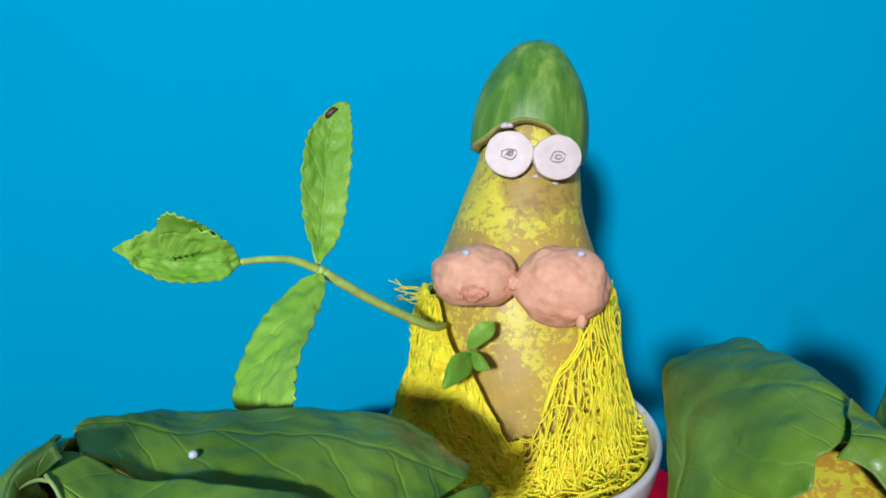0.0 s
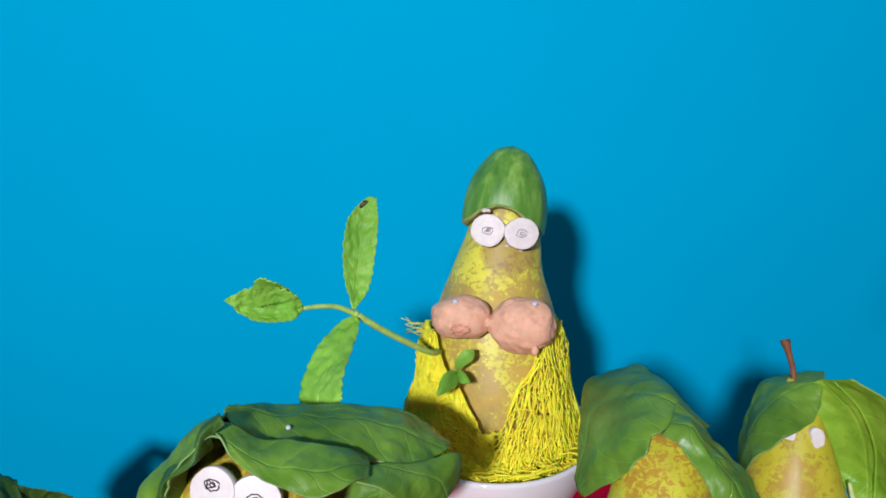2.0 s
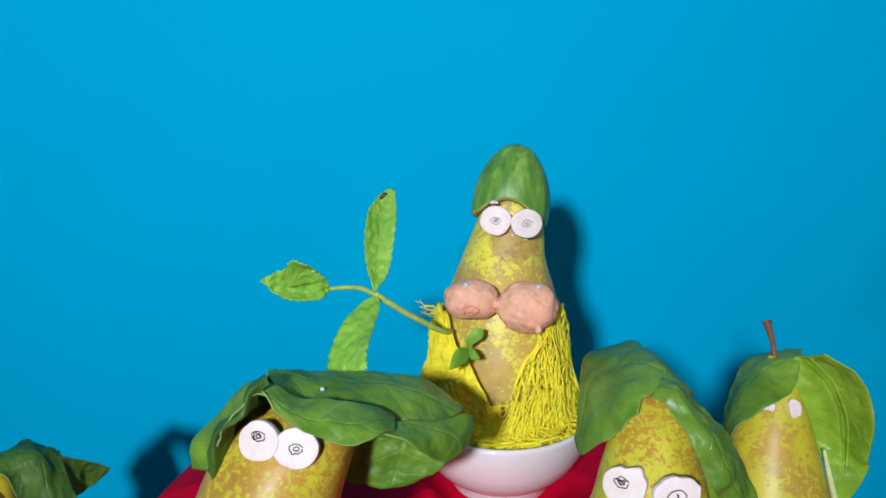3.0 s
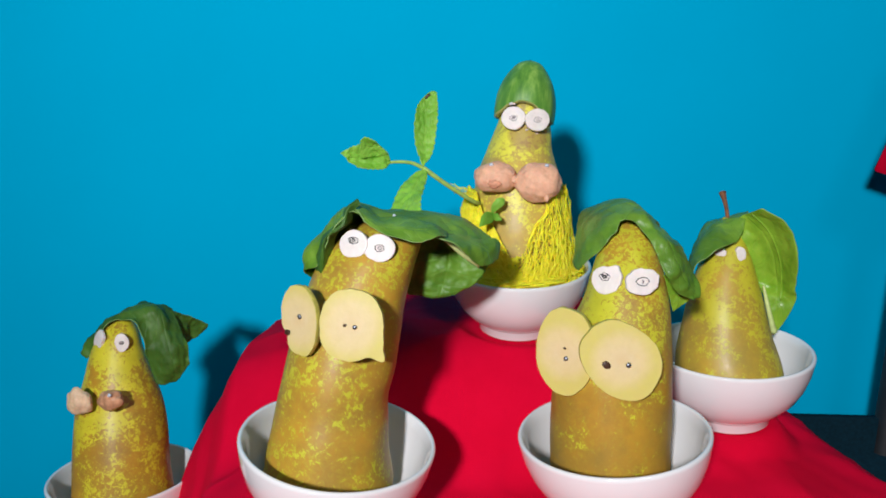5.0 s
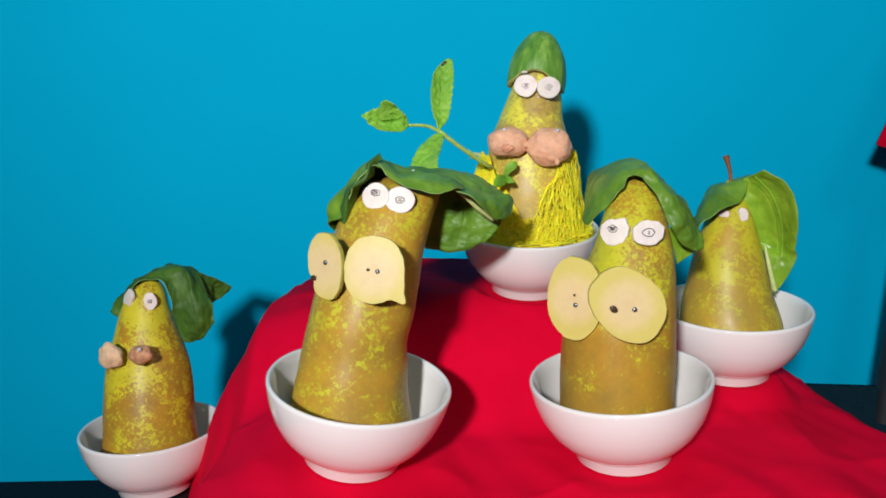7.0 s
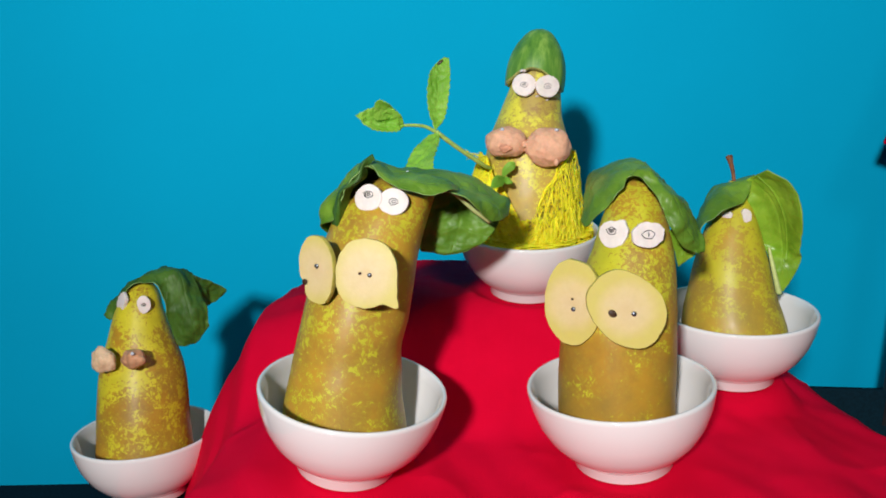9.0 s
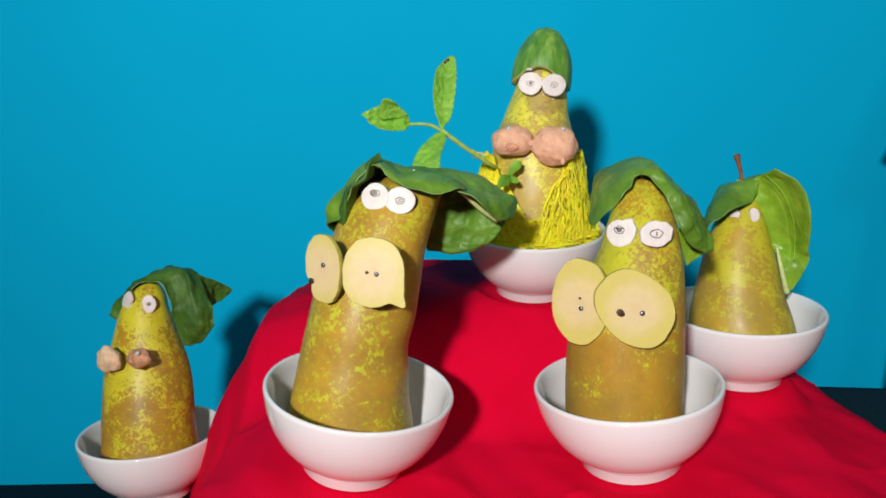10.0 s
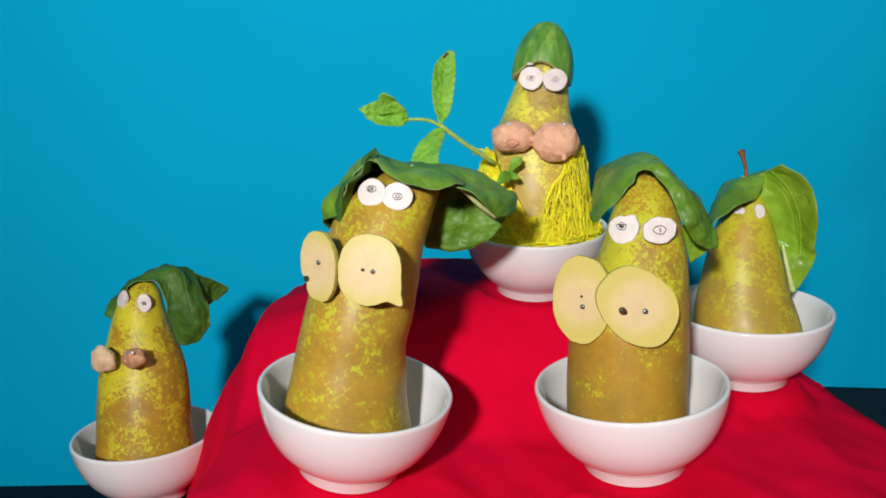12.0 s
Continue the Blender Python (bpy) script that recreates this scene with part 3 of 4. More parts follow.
leaf_part("hanging_flap", fig, [
    ((-0.0822, 0.1020, 0.1371), (-0.0913, 0.1100, 0.1328), (-0.0874, 0.1220, 0.1251), (-0.0728, 0.1280, 0.1220)),
    ((-0.0772, 0.0990, 0.1467), (-0.0903, 0.1100, 0.1438), (-0.0861, 0.1240, 0.1380), (-0.0699, 0.1320, 0.1357)),
    ((-0.0734, 0.0970, 0.1535), (-0.0819, 0.1090, 0.1528), (-0.0780, 0.1260, 0.1491), (-0.0605, 0.1340, 0.1466)),
    ((-0.0689, 0.0970, 0.1616), (-0.0736, 0.1090, 0.1624), (-0.0700, 0.1280, 0.1575), (-0.0559, 0.1360, 0.1543)),
    ((-0.0638, 0.1000, 0.1669), (-0.0681, 0.1100, 0.1661), (-0.0644, 0.1280, 0.1607), (-0.0527, 0.1360, 0.1572)),
    ((-0.0592, 0.1020, 0.1647), (-0.0635, 0.1110, 0.1672), (-0.0600, 0.1280, 0.1614), (-0.0496, 0.1360, 0.1572)),
], M_SPINACH, 0.7, "side flap of the spinach leaf, hanging down", pucker=0.0008, ruffle=0.0026)
# shade inside the hat's hollow is put into this fold's darker leaf colour
leaf_part("leaf_fold", fig, [
    ((-0.0597, 0.1020, 0.1695), (-0.0614, 0.1040, 0.1715), (-0.0639, 0.1100, 0.1693)),
    ((-0.0634, 0.1010, 0.1661), (-0.0659, 0.0990, 0.1681), (-0.0690, 0.1080, 0.1656)),
    ((-0.0652, 0.1060, 0.1595), (-0.0680, 0.0965, 0.1604), (-0.0721, 0.1050, 0.1607)),
    ((-0.0719, 0.1060, 0.1540), (-0.0755, 0.0955, 0.1547), (-0.0787, 0.1040, 0.1540)),
    ((-0.0747, 0.1070, 0.1466), (-0.0777, 0.0955, 0.1500), (-0.0813, 0.1040, 0.1471)),
    ((-0.0772, 0.1090, 0.1376), (-0.0786, 0.0970, 0.1420), (-0.0830, 0.1050, 0.1384)),
    ((-0.0791, 0.1110, 0.1291), (-0.0798, 0.1000, 0.1329), (-0.0837, 0.1070, 0.1312)),
], M_SPINACH_DARK, 1.9, "dark inner fold of the spinach leaf", n=70, pucker=0.0004, ruffle=0.0008)
leaf_part("spinach_leaf", fig, [
    ((-0.0614, 0.1090, 0.1652), (-0.0642, 0.1160, 0.1683), (-0.0634, 0.1260, 0.1650)),
    ((-0.0560, 0.1120, 0.1621), (-0.0588, 0.1240, 0.1644), (-0.0586, 0.1360, 0.1615)),
    ((-0.0498, 0.1140, 0.1586), (-0.0516, 0.1250, 0.1615), (-0.0520, 0.1380, 0.1597)),
    ((-0.0396, 0.1140, 0.1581), (-0.0408, 0.1270, 0.1608), (-0.0415, 0.1410, 0.1591)),
    ((-0.0248, 0.1140, 0.1559), (-0.0247, 0.1290, 0.1594), (-0.0246, 0.1450, 0.1574)),
    ((-0.0153, 0.1150, 0.1511), (-0.0110, 0.1310, 0.1552), (-0.0103, 0.1480, 0.1533)),
    ((-0.0080, 0.1210, 0.1477), (-0.0016, 0.1350, 0.1491), (0.0001, 0.1500, 0.1469)),
    ((-0.0010, 0.1290, 0.1451), (0.0047, 0.1380, 0.1445), (0.0065, 0.1480, 0.1427)),
], M_SPINACH, 3.2, "dark green spinach leaf hat", n=90, w=48, pucker=0.0008, ruffle=0.0010)
leaf_part("leaf_fold", fig, [
    ((-0.0648, 0.1080, 0.1667), (-0.0634, 0.1030, 0.1668), (-0.0618, 0.1000, 0.1661)),
    ((-0.0607, 0.1080, 0.1668), (-0.0585, 0.1010, 0.1640), (-0.0552, 0.0970, 0.1600)),
    ((-0.0527, 0.1090, 0.1617), (-0.0491, 0.0990, 0.1592), (-0.0457, 0.0940, 0.1563)),
    ((-0.0420, 0.1080, 0.1620), (-0.0380, 0.0960, 0.1589), (-0.0364, 0.0910, 0.1541)),
    ((-0.0309, 0.1080, 0.1609), (-0.0295, 0.0970, 0.1580), (-0.0297, 0.0910, 0.1530)),
    ((-0.0246, 0.1100, 0.1589), (-0.0229, 0.1010, 0.1577), (-0.0226, 0.0940, 0.1554)),
    ((-0.0188, 0.1120, 0.1551), (-0.0177, 0.1070, 0.1548), (-0.0172, 0.1020, 0.1547)),
], M_SPINACH, 8.1, "front fold of the spinach leaf", n=80, pucker=0.0007, ruffle=0.0008)
leaf_part("leaf_tip", fig, [
    ((-0.0251, 0.0990, 0.1549), (-0.0164, 0.1100, 0.1534), (-0.0083, 0.1200, 0.1485)),
    ((-0.0132, 0.1010, 0.1500), (-0.0052, 0.1150, 0.1482), (0.0027, 0.1290, 0.1464)),
    ((-0.0062, 0.1070, 0.1419), (0.0027, 0.1210, 0.1423), (0.0094, 0.1370, 0.1435)),
    ((-0.0002, 0.1150, 0.1352), (0.0053, 0.1240, 0.1343), (0.0092, 0.1340, 0.1348)),
], M_SPINACH, 6.4, "bent tip of the spinach leaf", n=40, w=30, pucker=0.0005, ruffle=0.0006)
leaf_part("spinach_leaf", fig, [
    ((-0.0420, 0.1330, 0.1500), (-0.0200, 0.1420, 0.1490), (0.0000, 0.1450, 0.1440)),
    ((-0.0400, 0.1340, 0.1350), (-0.0180, 0.1400, 0.1320), (0.0040, 0.1420, 0.1310)),
    ((-0.0430, 0.1380, 0.1180), (-0.0220, 0.1380, 0.1140), (-0.0030, 0.1400, 0.1190)),
    ((-0.0400, 0.1400, 0.1120), (-0.0260, 0.1400, 0.1105), (-0.0140, 0.1400, 0.1120)),
], M_SPINACH_MID, 2.1, "underside of a green spinach leaf", pucker=0.0014)
part("midrib", tube([Vector(p) - fig.location for p in ((-0.0231, 0.1160, 0.1520), (-0.0165, 0.1160, 0.1473), (-0.0099, 0.1190, 0.1407), (-0.0010, 0.1260, 0.1325))], [0.0006, 0.0011, 0.0012, 0.0009], 8, 24), M_LEAFSTALK, fig, "pale leaf midrib")
pin = part("pin", blob(0.0009, 0.0009, 0.0008, 1.0, 0.1, 1.6, 2), M_PINHEAD, fig, "small pale pin head")
pin.location = Vector((-0.0452, 0.1190, 0.1608)) - fig.location

TALL = [(0.0701, 0.1057, 0.0258, 0.0313), (0.0694, 0.1069, 0.0410, 0.0314), (0.0693, 0.1082, 0.0566, 0.0312), (0.0694, 0.1095, 0.0720, 0.0306), (0.0701, 0.1108, 0.0873, 0.0293), (0.0725, 0.1150, 0.1014, 0.0264),
        (0.0755, 0.1190, 0.1157, 0.0223), (0.0769, 0.1245, 0.1296, 0.0189), (0.0784, 0.1325, 0.1431, 0.0147), (0.0798, 0.1385, 0.1530, 0.0106), (0.0807, 0.1415, 0.1579, 0.0043)]
fig = pear_figure("tall", "upright russet pear with radish eyes, slice lips and spinach hat", TALL, M_PEAR_B, 2.6)
eye(fig, (0.0629, 0.1085, 0.1311), (-0.5, -0.84, 0.22), 0.0080, 3.3, "scribble", 0.0075, spin=0, wobble=0.12, gaze=(-0.0012, 0.0016), dents=((60, 0.22, 12), (95, -0.12, 12), (-70, -0.08, 18)))
eye(fig, (0.0792, 0.1005, 0.1328), (0.12, -0.95, 0.25), 0.0083, 4.4, "almond", 0.0068, spin=0, wobble=0.12, dents=((75, -0.14, 16), (-45, -0.10, 12), (20, 0.08, 10), (140, -0.06, 10)))
slice_piece(fig, (0.0414, 0.0905, 0.0989), (-0.45, -0.88, 0.08), 0.0152, 0.0224, 5.5, 0, thick=0.0032, marks=(("pin", 0.001, -0.003, 0.0012), ("seed", 0.0, 0.002, 0.0008)))
slice_piece(fig, (0.0666, 0.0765, 0.1007), (0.05, -0.97, 0.16), 0.0206, 0.0168, 6.1, -42, thick=0.0030, marks=(("seed", -0.0040, -0.0064, 0.0023), ("pin", 0.0037, 0.0006, 0.0013)), square=2.25)
leaf_part("spinach_leaf", fig, [
    ((0.0540, 0.1380, 0.1282), (0.0519, 0.1410, 0.1285), (0.0512, 0.1460, 0.1303), (0.0538, 0.1550, 0.1311)),
    ((0.0606, 0.1280, 0.1399), (0.0554, 0.1380, 0.1432), (0.0542, 0.1580, 0.1439), (0.0577, 0.1720, 0.1439)),
    ((0.0654, 0.1220, 0.1484), (0.0605, 0.1360, 0.1521), (0.0590, 0.1800, 0.1512), (0.0642, 0.1920, 0.1498)),
    ((0.0699, 0.1220, 0.1557), (0.0675, 0.1350, 0.1595), (0.0682, 0.1700, 0.1587), (0.0752, 0.1900, 0.1558)),
    ((0.0738, 0.1250, 0.1592), (0.0724, 0.1350, 0.1623), (0.0744, 0.1600, 0.1627), (0.0815, 0.1840, 0.1590)),
    ((0.0792, 0.1260, 0.1600), (0.0797, 0.1340, 0.1625), (0.0805, 0.1480, 0.1646), (0.0872, 0.1660, 0.1601)),
    ((0.0837, 0.1240, 0.1573), (0.0849, 0.1320, 0.1601), (0.0870, 0.1410, 0.1606), (0.0915, 0.1520, 0.1566)),
    ((0.0882, 0.1220, 0.1529), (0.0904, 0.1300, 0.1549), (0.0932, 0.1380, 0.1549), (0.0968, 0.1460, 0.1512)),
], M_SPINACH, 3.9, "dark green spinach leaf hat", n=90, w=56, pucker=0.0006, ruffle=0.0012)
leaf_part("spinach_leaf", fig, [
    ((0.0936, 0.1180, 0.1313), (0.0989, 0.1200, 0.1324), (0.1047, 0.1220, 0.1305)),
    ((0.0965, 0.1180, 0.1238), (0.1022, 0.1210, 0.1232), (0.1086, 0.1230, 0.1213)),
    ((0.1011, 0.1220, 0.1104), (0.1038, 0.1220, 0.1129), (0.1098, 0.1220, 0.1173)),
], M_SPINACH_LIGHT, 4.4, "light green spinach leaf edge")
leaf_part("leaf_fold", fig, [
    ((0.0730, 0.1210, 0.1598), (0.0763, 0.1230, 0.1634), (0.0813, 0.1350, 0.1645)),
    ((0.0781, 0.1170, 0.1586), (0.0827, 0.1210, 0.1619), (0.0903, 0.1360, 0.1583)),
    ((0.0838, 0.1090, 0.1507), (0.0892, 0.1120, 0.1549), (0.0978, 0.1280, 0.1493)),
    ((0.0874, 0.1050, 0.1430), (0.0936, 0.1070, 0.1485), (0.1035, 0.1220, 0.1444)),
    ((0.0914, 0.1040, 0.1351), (0.0975, 0.1050, 0.1397), (0.1071, 0.1170, 0.1367)),
    ((0.0983, 0.1060, 0.1259), (0.1030, 0.1070, 0.1299), (0.1091, 0.1130, 0.1282)),
    ((0.1072, 0.1090, 0.1211), (0.1086, 0.1100, 0.1214), (0.1103, 0.1120, 0.1215)),
], M_SPINACH, 9.4, "rolled front edge of the spinach leaf", n=70, pucker=0.0011, ruffle=0.0008)

SMALL = [(-0.2498, 0.2030, -0.0636, 0.0336), (-0.2513, 0.2079, -0.0394, 0.0320), (-0.2522, 0.2132, -0.0198, 0.0312), (-0.2536, 0.2186, -0.0002, 0.0288), (-0.2553, 0.2239, 0.0194, 0.0231), (-0.2569, 0.2293, 0.0391, 0.0172),
         (-0.2557, 0.2325, 0.0509, 0.0128), (-0.2544, 0.2345, 0.0585, 0.0065), (-0.2540, 0.2350, 0.0605, 0.0020)]
fig = pear_figure("small", "small russet pear with radish eyes, nut cheeks and spinach hat", SMALL, M_PEAR_C, 3.7)
eye(fig, (-0.2470, 0.2170, 0.0490), (0.30, -0.93, 0.15), 0.0048, 5.6, "ring", 0.0066, 0.0025, spin=0, dents=((200, -0.12, 20),))
eye(fig, (-0.2645, 0.2190, 0.0495), (-0.6, -0.77, 0.2), 0.0058, 6.6, "", 0.0078, 0.0025, spin=-25, wobble=0.14, dents=((10, -0.25, 24), (120, 0.10, 14)))
for place, size, mat, lab, seed in (((-0.2665, 0.1905, 0.0170), (0.0086, 0.0040, 0.0092), M_NUT, "lump of pale nut paste", 1.2), ((-0.2445, 0.1900, 0.0190), (0.0085, 0.0060, 0.0072), M_NUT_BROWN, "lump of brown nut paste", 2.4)):
    lump = part("cheek", blob(*size, seed, 0.22, 1.5, 4), mat, fig, lab)
    lump.location = Vector(place) - fig.location
pin = part("pin", blob(0.0013, 0.0010, 0.0013, 1.0, 0.1, 1.6, 2), M_PINHEAD, fig, "small pale pin head")
pin.location = Vector((-0.2420, 0.1845, 0.0250)) - fig.location
leaf_part("spinach_leaf", fig, [
    ((-0.2780, 0.2225, 0.0350), (-0.2825, 0.2290, 0.0370), (-0.2800, 0.2380, 0.0390)),
    ((-0.2685, 0.2230, 0.0475), (-0.2740, 0.2300, 0.0505), (-0.2690, 0.2460, 0.0515)),
    ((-0.2540, 0.2250, 0.0640), (-0.2545, 0.2320, 0.0665), (-0.2520, 0.2500, 0.0630)),
    ((-0.2390, 0.2220, 0.0621), (-0.2392, 0.2360, 0.0698), (-0.2440, 0.2560, 0.0640)),
    ((-0.2336, 0.2220, 0.0505), (-0.2268, 0.2340, 0.0680), (-0.2268, 0.2500, 0.0640)),
    ((-0.2341, 0.2240, 0.0371), (-0.2184, 0.2260, 0.0453), (-0.2159, 0.2400, 0.0580)),
    ((-0.2284, 0.2260, 0.0175), (-0.2147, 0.2240, 0.0312), (-0.2091, 0.2360, 0.0400)),
    ((-0.2220, 0.2280, 0.0147), (-0.2155, 0.2280, 0.0162), (-0.2064, 0.2320, 0.0285)),
], M_SPINACH_DARK, 5.2, "crumpled dark green spinach leaf hat", ruffle=0.0022, pucker=0.0016)
leaf_part("leaf_fold", fig, [
    ((-0.2300, 0.2380, 0.0692), (-0.2240, 0.2390, 0.0640), (-0.2200, 0.2400, 0.0520)),
    ((-0.2184, 0.2450, 0.0625), (-0.2163, 0.2430, 0.0527), (-0.2140, 0.2400, 0.0407)),
    ((-0.2100, 0.2550, 0.0549), (-0.2110, 0.2540, 0.0485), (-0.2119, 0.2520, 0.0390)),
    ((-0.2027, 0.2620, 0.0480), (-0.2032, 0.2620, 0.0467), (-0.2057, 0.2620, 0.0439)),
], M_SPINACH_DARK, 5.9, "folded back lobe of the spinach leaf", pucker=0.0012, ruffle=0.0014)

STALKED = [(0.1585, 0.1930, 0.0482, 0.0326), (0.1572, 0.1946, 0.0604, 0.0308), (0.1557, 0.1986, 0.0779, 0.0258), (0.1555, 0.2025, 0.0953, 0.0218), (0.1556, 0.2065, 0.1127, 0.0169), (0.1563, 0.2089, 0.1231, 0.0130),
           (0.1572, 0.2104, 0.1300, 0.0097), (0.1575, 0.2120, 0.1370, 0.0063), (0.1562, 0.2134, 0.1432, 0.0030)]
fig = pear_figure("stalked", "smooth olive pear with brown stalk and spinach leaf", STALKED, M_PEAR_D, 4.1, 0.0004)
eye(fig, (0.1600, 0.1953, 0.1245), (0.1, -0.97, 0.2), 0.0034, 7.7, "", 0.0042, 0.0025, spin=10, wobble=0.20, dents=((250, 0.30, 18), (180, -0.15, 20)))
eye(fig, (0.1485, 0.1985, 0.1240), (-0.6, -0.75, 0.2), 0.0034, 8.8, "", 0.0030, 0.0025, spin=0, wobble=0.25)
for place, size, seed in (((0.1630, 0.1963, 0.1172), (0.0012, 0.0008, 0.0015), 1.4), ((0.1640, 0.1958, 0.1136), (0.0009, 0.0007, 0.0010), 2.8)):
    bit = part("pale_bit", blob(*size, seed, 0.4, 1.6, 3), M_RADISH, fig, "pale crumb of flesh")
    bit.location = Vector(place) - fig.location
stalk = tube([Vector(p) - fig.location for p in ((0.1562, 0.2134, 0.1400), (0.1558, 0.2160, 0.1475), (0.1550, 0.2200, 0.1535), (0.1543, 0.2230, 0.1578))], [0.0014, 0.0012, 0.0015, 0.0023], 12, 20)
part("stalk", stalk, M_WOODSTEM, fig, "brown woody stalk")
leaf_part("spinach_leaf", fig, [
    ((0.1290, 0.1920, 0.1060), (0.1305, 0.2000, 0.1050), (0.1335, 0.2080, 0.1070)),
    ((0.1310, 0.1850, 0.1210), (0.1315, 0.1970, 0.1225), (0.1375, 0.2130, 0.1240)),
    ((0.1450, 0.1860, 0.1300), (0.1410, 0.2000, 0.1370), (0.1460, 0.2230, 0.1370)),
    ((0.1555, 0.1925, 0.1330), (0.1550, 0.2060, 0.1425), (0.1600, 0.2240, 0.1420)),
    ((0.1615, 0.1990, 0.1380), (0.1640, 0.2040, 0.1460), (0.1680, 0.2120, 0.1470)),
], M_SPINACH, 6.3, "dark green spinach leaf")
leaf_part("spinach_leaf", fig, [
    ((0.1580, 0.2120, 0.1410), (0.1620, 0.2030, 0.1470), (0.1660, 0.1860, 0.1545)),
    ((0.1630, 0.2070, 0.1310), (0.1730, 0.1970, 0.1370), (0.1800, 0.1810, 0.1455)),
    ((0.1690, 0.2060, 0.1190), (0.1810, 0.1970, 0.1210), (0.1875, 0.1790, 0.1270)),
    ((0.1760, 0.2090, 0.1040), (0.1860, 0.2000, 0.1030), (0.1900, 0.1840, 0.1080)),
    ((0.1785, 0.2000, 0.0950), (0.1850, 0.1960, 0.0951), (0.1943, 0.1900, 0.0973)),
    ((0.1816, 0.1960, 0.0826), (0.1855, 0.1945, 0.0826), (0.1908, 0.1930, 0.0834)),
    ((0.1842, 0.1950, 0.0745), (0.1856, 0.1948, 0.0740), (0.1878, 0.1945, 0.0756)),
], M_SPINACH_LIGHT, 7.5, "light green spinach leaf hanging down", pucker=0.0009)
vein = tube([Vector(p) - fig.location for p in ((0.1760, 0.1960, 0.1036), (0.1780, 0.1940, 0.0947), (0.1814, 0.1930, 0.0830), (0.1848, 0.1940, 0.0740))], [0.0008, 0.0013, 0.0016, 0.0020], 8, 20)
part("leaf_stalk", vein, M_LEAFSTALK, fig, "pale leaf stalk")
rib = tube([Vector(p) - fig.location for p in ((0.1640, 0.1960, 0.1494), (0.1742, 0.1925, 0.1388), (0.1824, 0.1925, 0.1222), (0.1868, 0.1960, 0.1040), (0.1866, 0.1945, 0.0950))], [0.0004, 0.0006, 0.0007, 0.0007, 0.0008], 8, 30)
part("midrib", rib, M_SPINACH_LIGHT, fig, "light green leaf midrib")

CLOAKED = [(0.0281, 0.2434, 0.0906, 0.0288), (0.0267, 0.2487, 0.1216, 0.0318), (0.0267, 0.2520, 0.1409, 0.0313), (0.0259, 0.2552, 0.1600, 0.0288), (0.0261, 0.2584, 0.1791, 0.0224), (0.0278, 0.2604, 0.1904, 0.0196),
           (0.0290, 0.2617, 0.1980, 0.0178), (0.0300, 0.2642, 0.2130, 0.0145), (0.0317, 0.2661, 0.2243, 0.0087), (0.0320, 0.2665, 0.2290, 0.0020)]
fig = pear_figure("cloaked", "bruised pear with cucumber cap, radish eyes and pink moustache", CLOAKED, M_PEAR_E, 5.9)
eye(fig, (0.0205, 0.2400, 0.2028), (-0.12, -0.97, 0.2), 0.0081, 9.1, "scribble", 0.0075, 0.004, spin=0, pen=M_FAINT_INK)
eye(fig, (0.0362, 0.2385, 0.2018), (0.10, -0.97, 0.2), 0.0080, 10.3, "ring", 0.0075, 0.004, spin=0, pen=M_FAINT_INK)


def cucumber_cap(fig):
    """The cut end of a cucumber: a domed shell whose rim rises at the brow."""
    seg, height = 72, 0.0425
    outer = spline([(1.0, 0.0), (1.015, 0.2), (0.970, 0.42), (0.845, 0.62), (0.63, 0.8), (0.36, 0.945), (0.04, 1.0)], 30)
    bm = bmesh.new()

    def rim(a):
        front = max(0.0, math.cos(a + math.pi / 2 + 0.22)) ** 1.6
        return 0.26 * front + 0.03 * math.sin(3 * a) + 0.02 * noise.noise(Vector((math.cos(a) * 3, math.sin(a) * 3, 0)))

    loops = []
    for which, rows in ((0, outer), (1, outer[::-1])):
        for s, h in rows:
            loop = []
            for k in range(seg):
                a = 2 * math.pi * k / seg
                hh = rim(a) + (1 - rim(a)) * h
                r = 0.0206 * float(np.interp(hh, outer[:, 1], outer[:, 0])) if h < 0.999 else 0.0206 * s
                r = 0.0206 * s if rim(a) < 0.05 else r
                r *= 1 + 0.015 * math.cos(9 * a) * (1 - h)
                z = height * hh + (0.0 if which else 0.0013 * (1 - h) ** 10)
                if which:
                    r, z = max(r - 0.0032, 0.0004), min(z, height - 0.003)
                loop.append(bm.verts.new((r * math.cos(a), r * math.sin(a), z)))
            loops.append(loop)
    for i, (a, b) in enumerate(zip(loops, loops[1:])):
        for k in range(seg):
            j = (k + 1) % seg
            bm.faces.new((a[k], a[j], b[j], b[k])).material_index = 0 if i < len(outer) - 1 else 1
    for k in range(seg):
        j = (k + 1) % seg
        bm.faces.new((loops[-1][k], loops[-1][j], loops[0][j], loops[0][k])).material_index = 1
    cap = part("cucumber_cap", bm, [M_CUKE, M_CUKE_FLESH], fig, "green cucumber end worn as a cap")
    held(cap, Matrix.Translation(Vector((0.0282, 0.2620, 0.1978)) - fig.location) @ pose(0, 0, 0, -7, 6, 0))


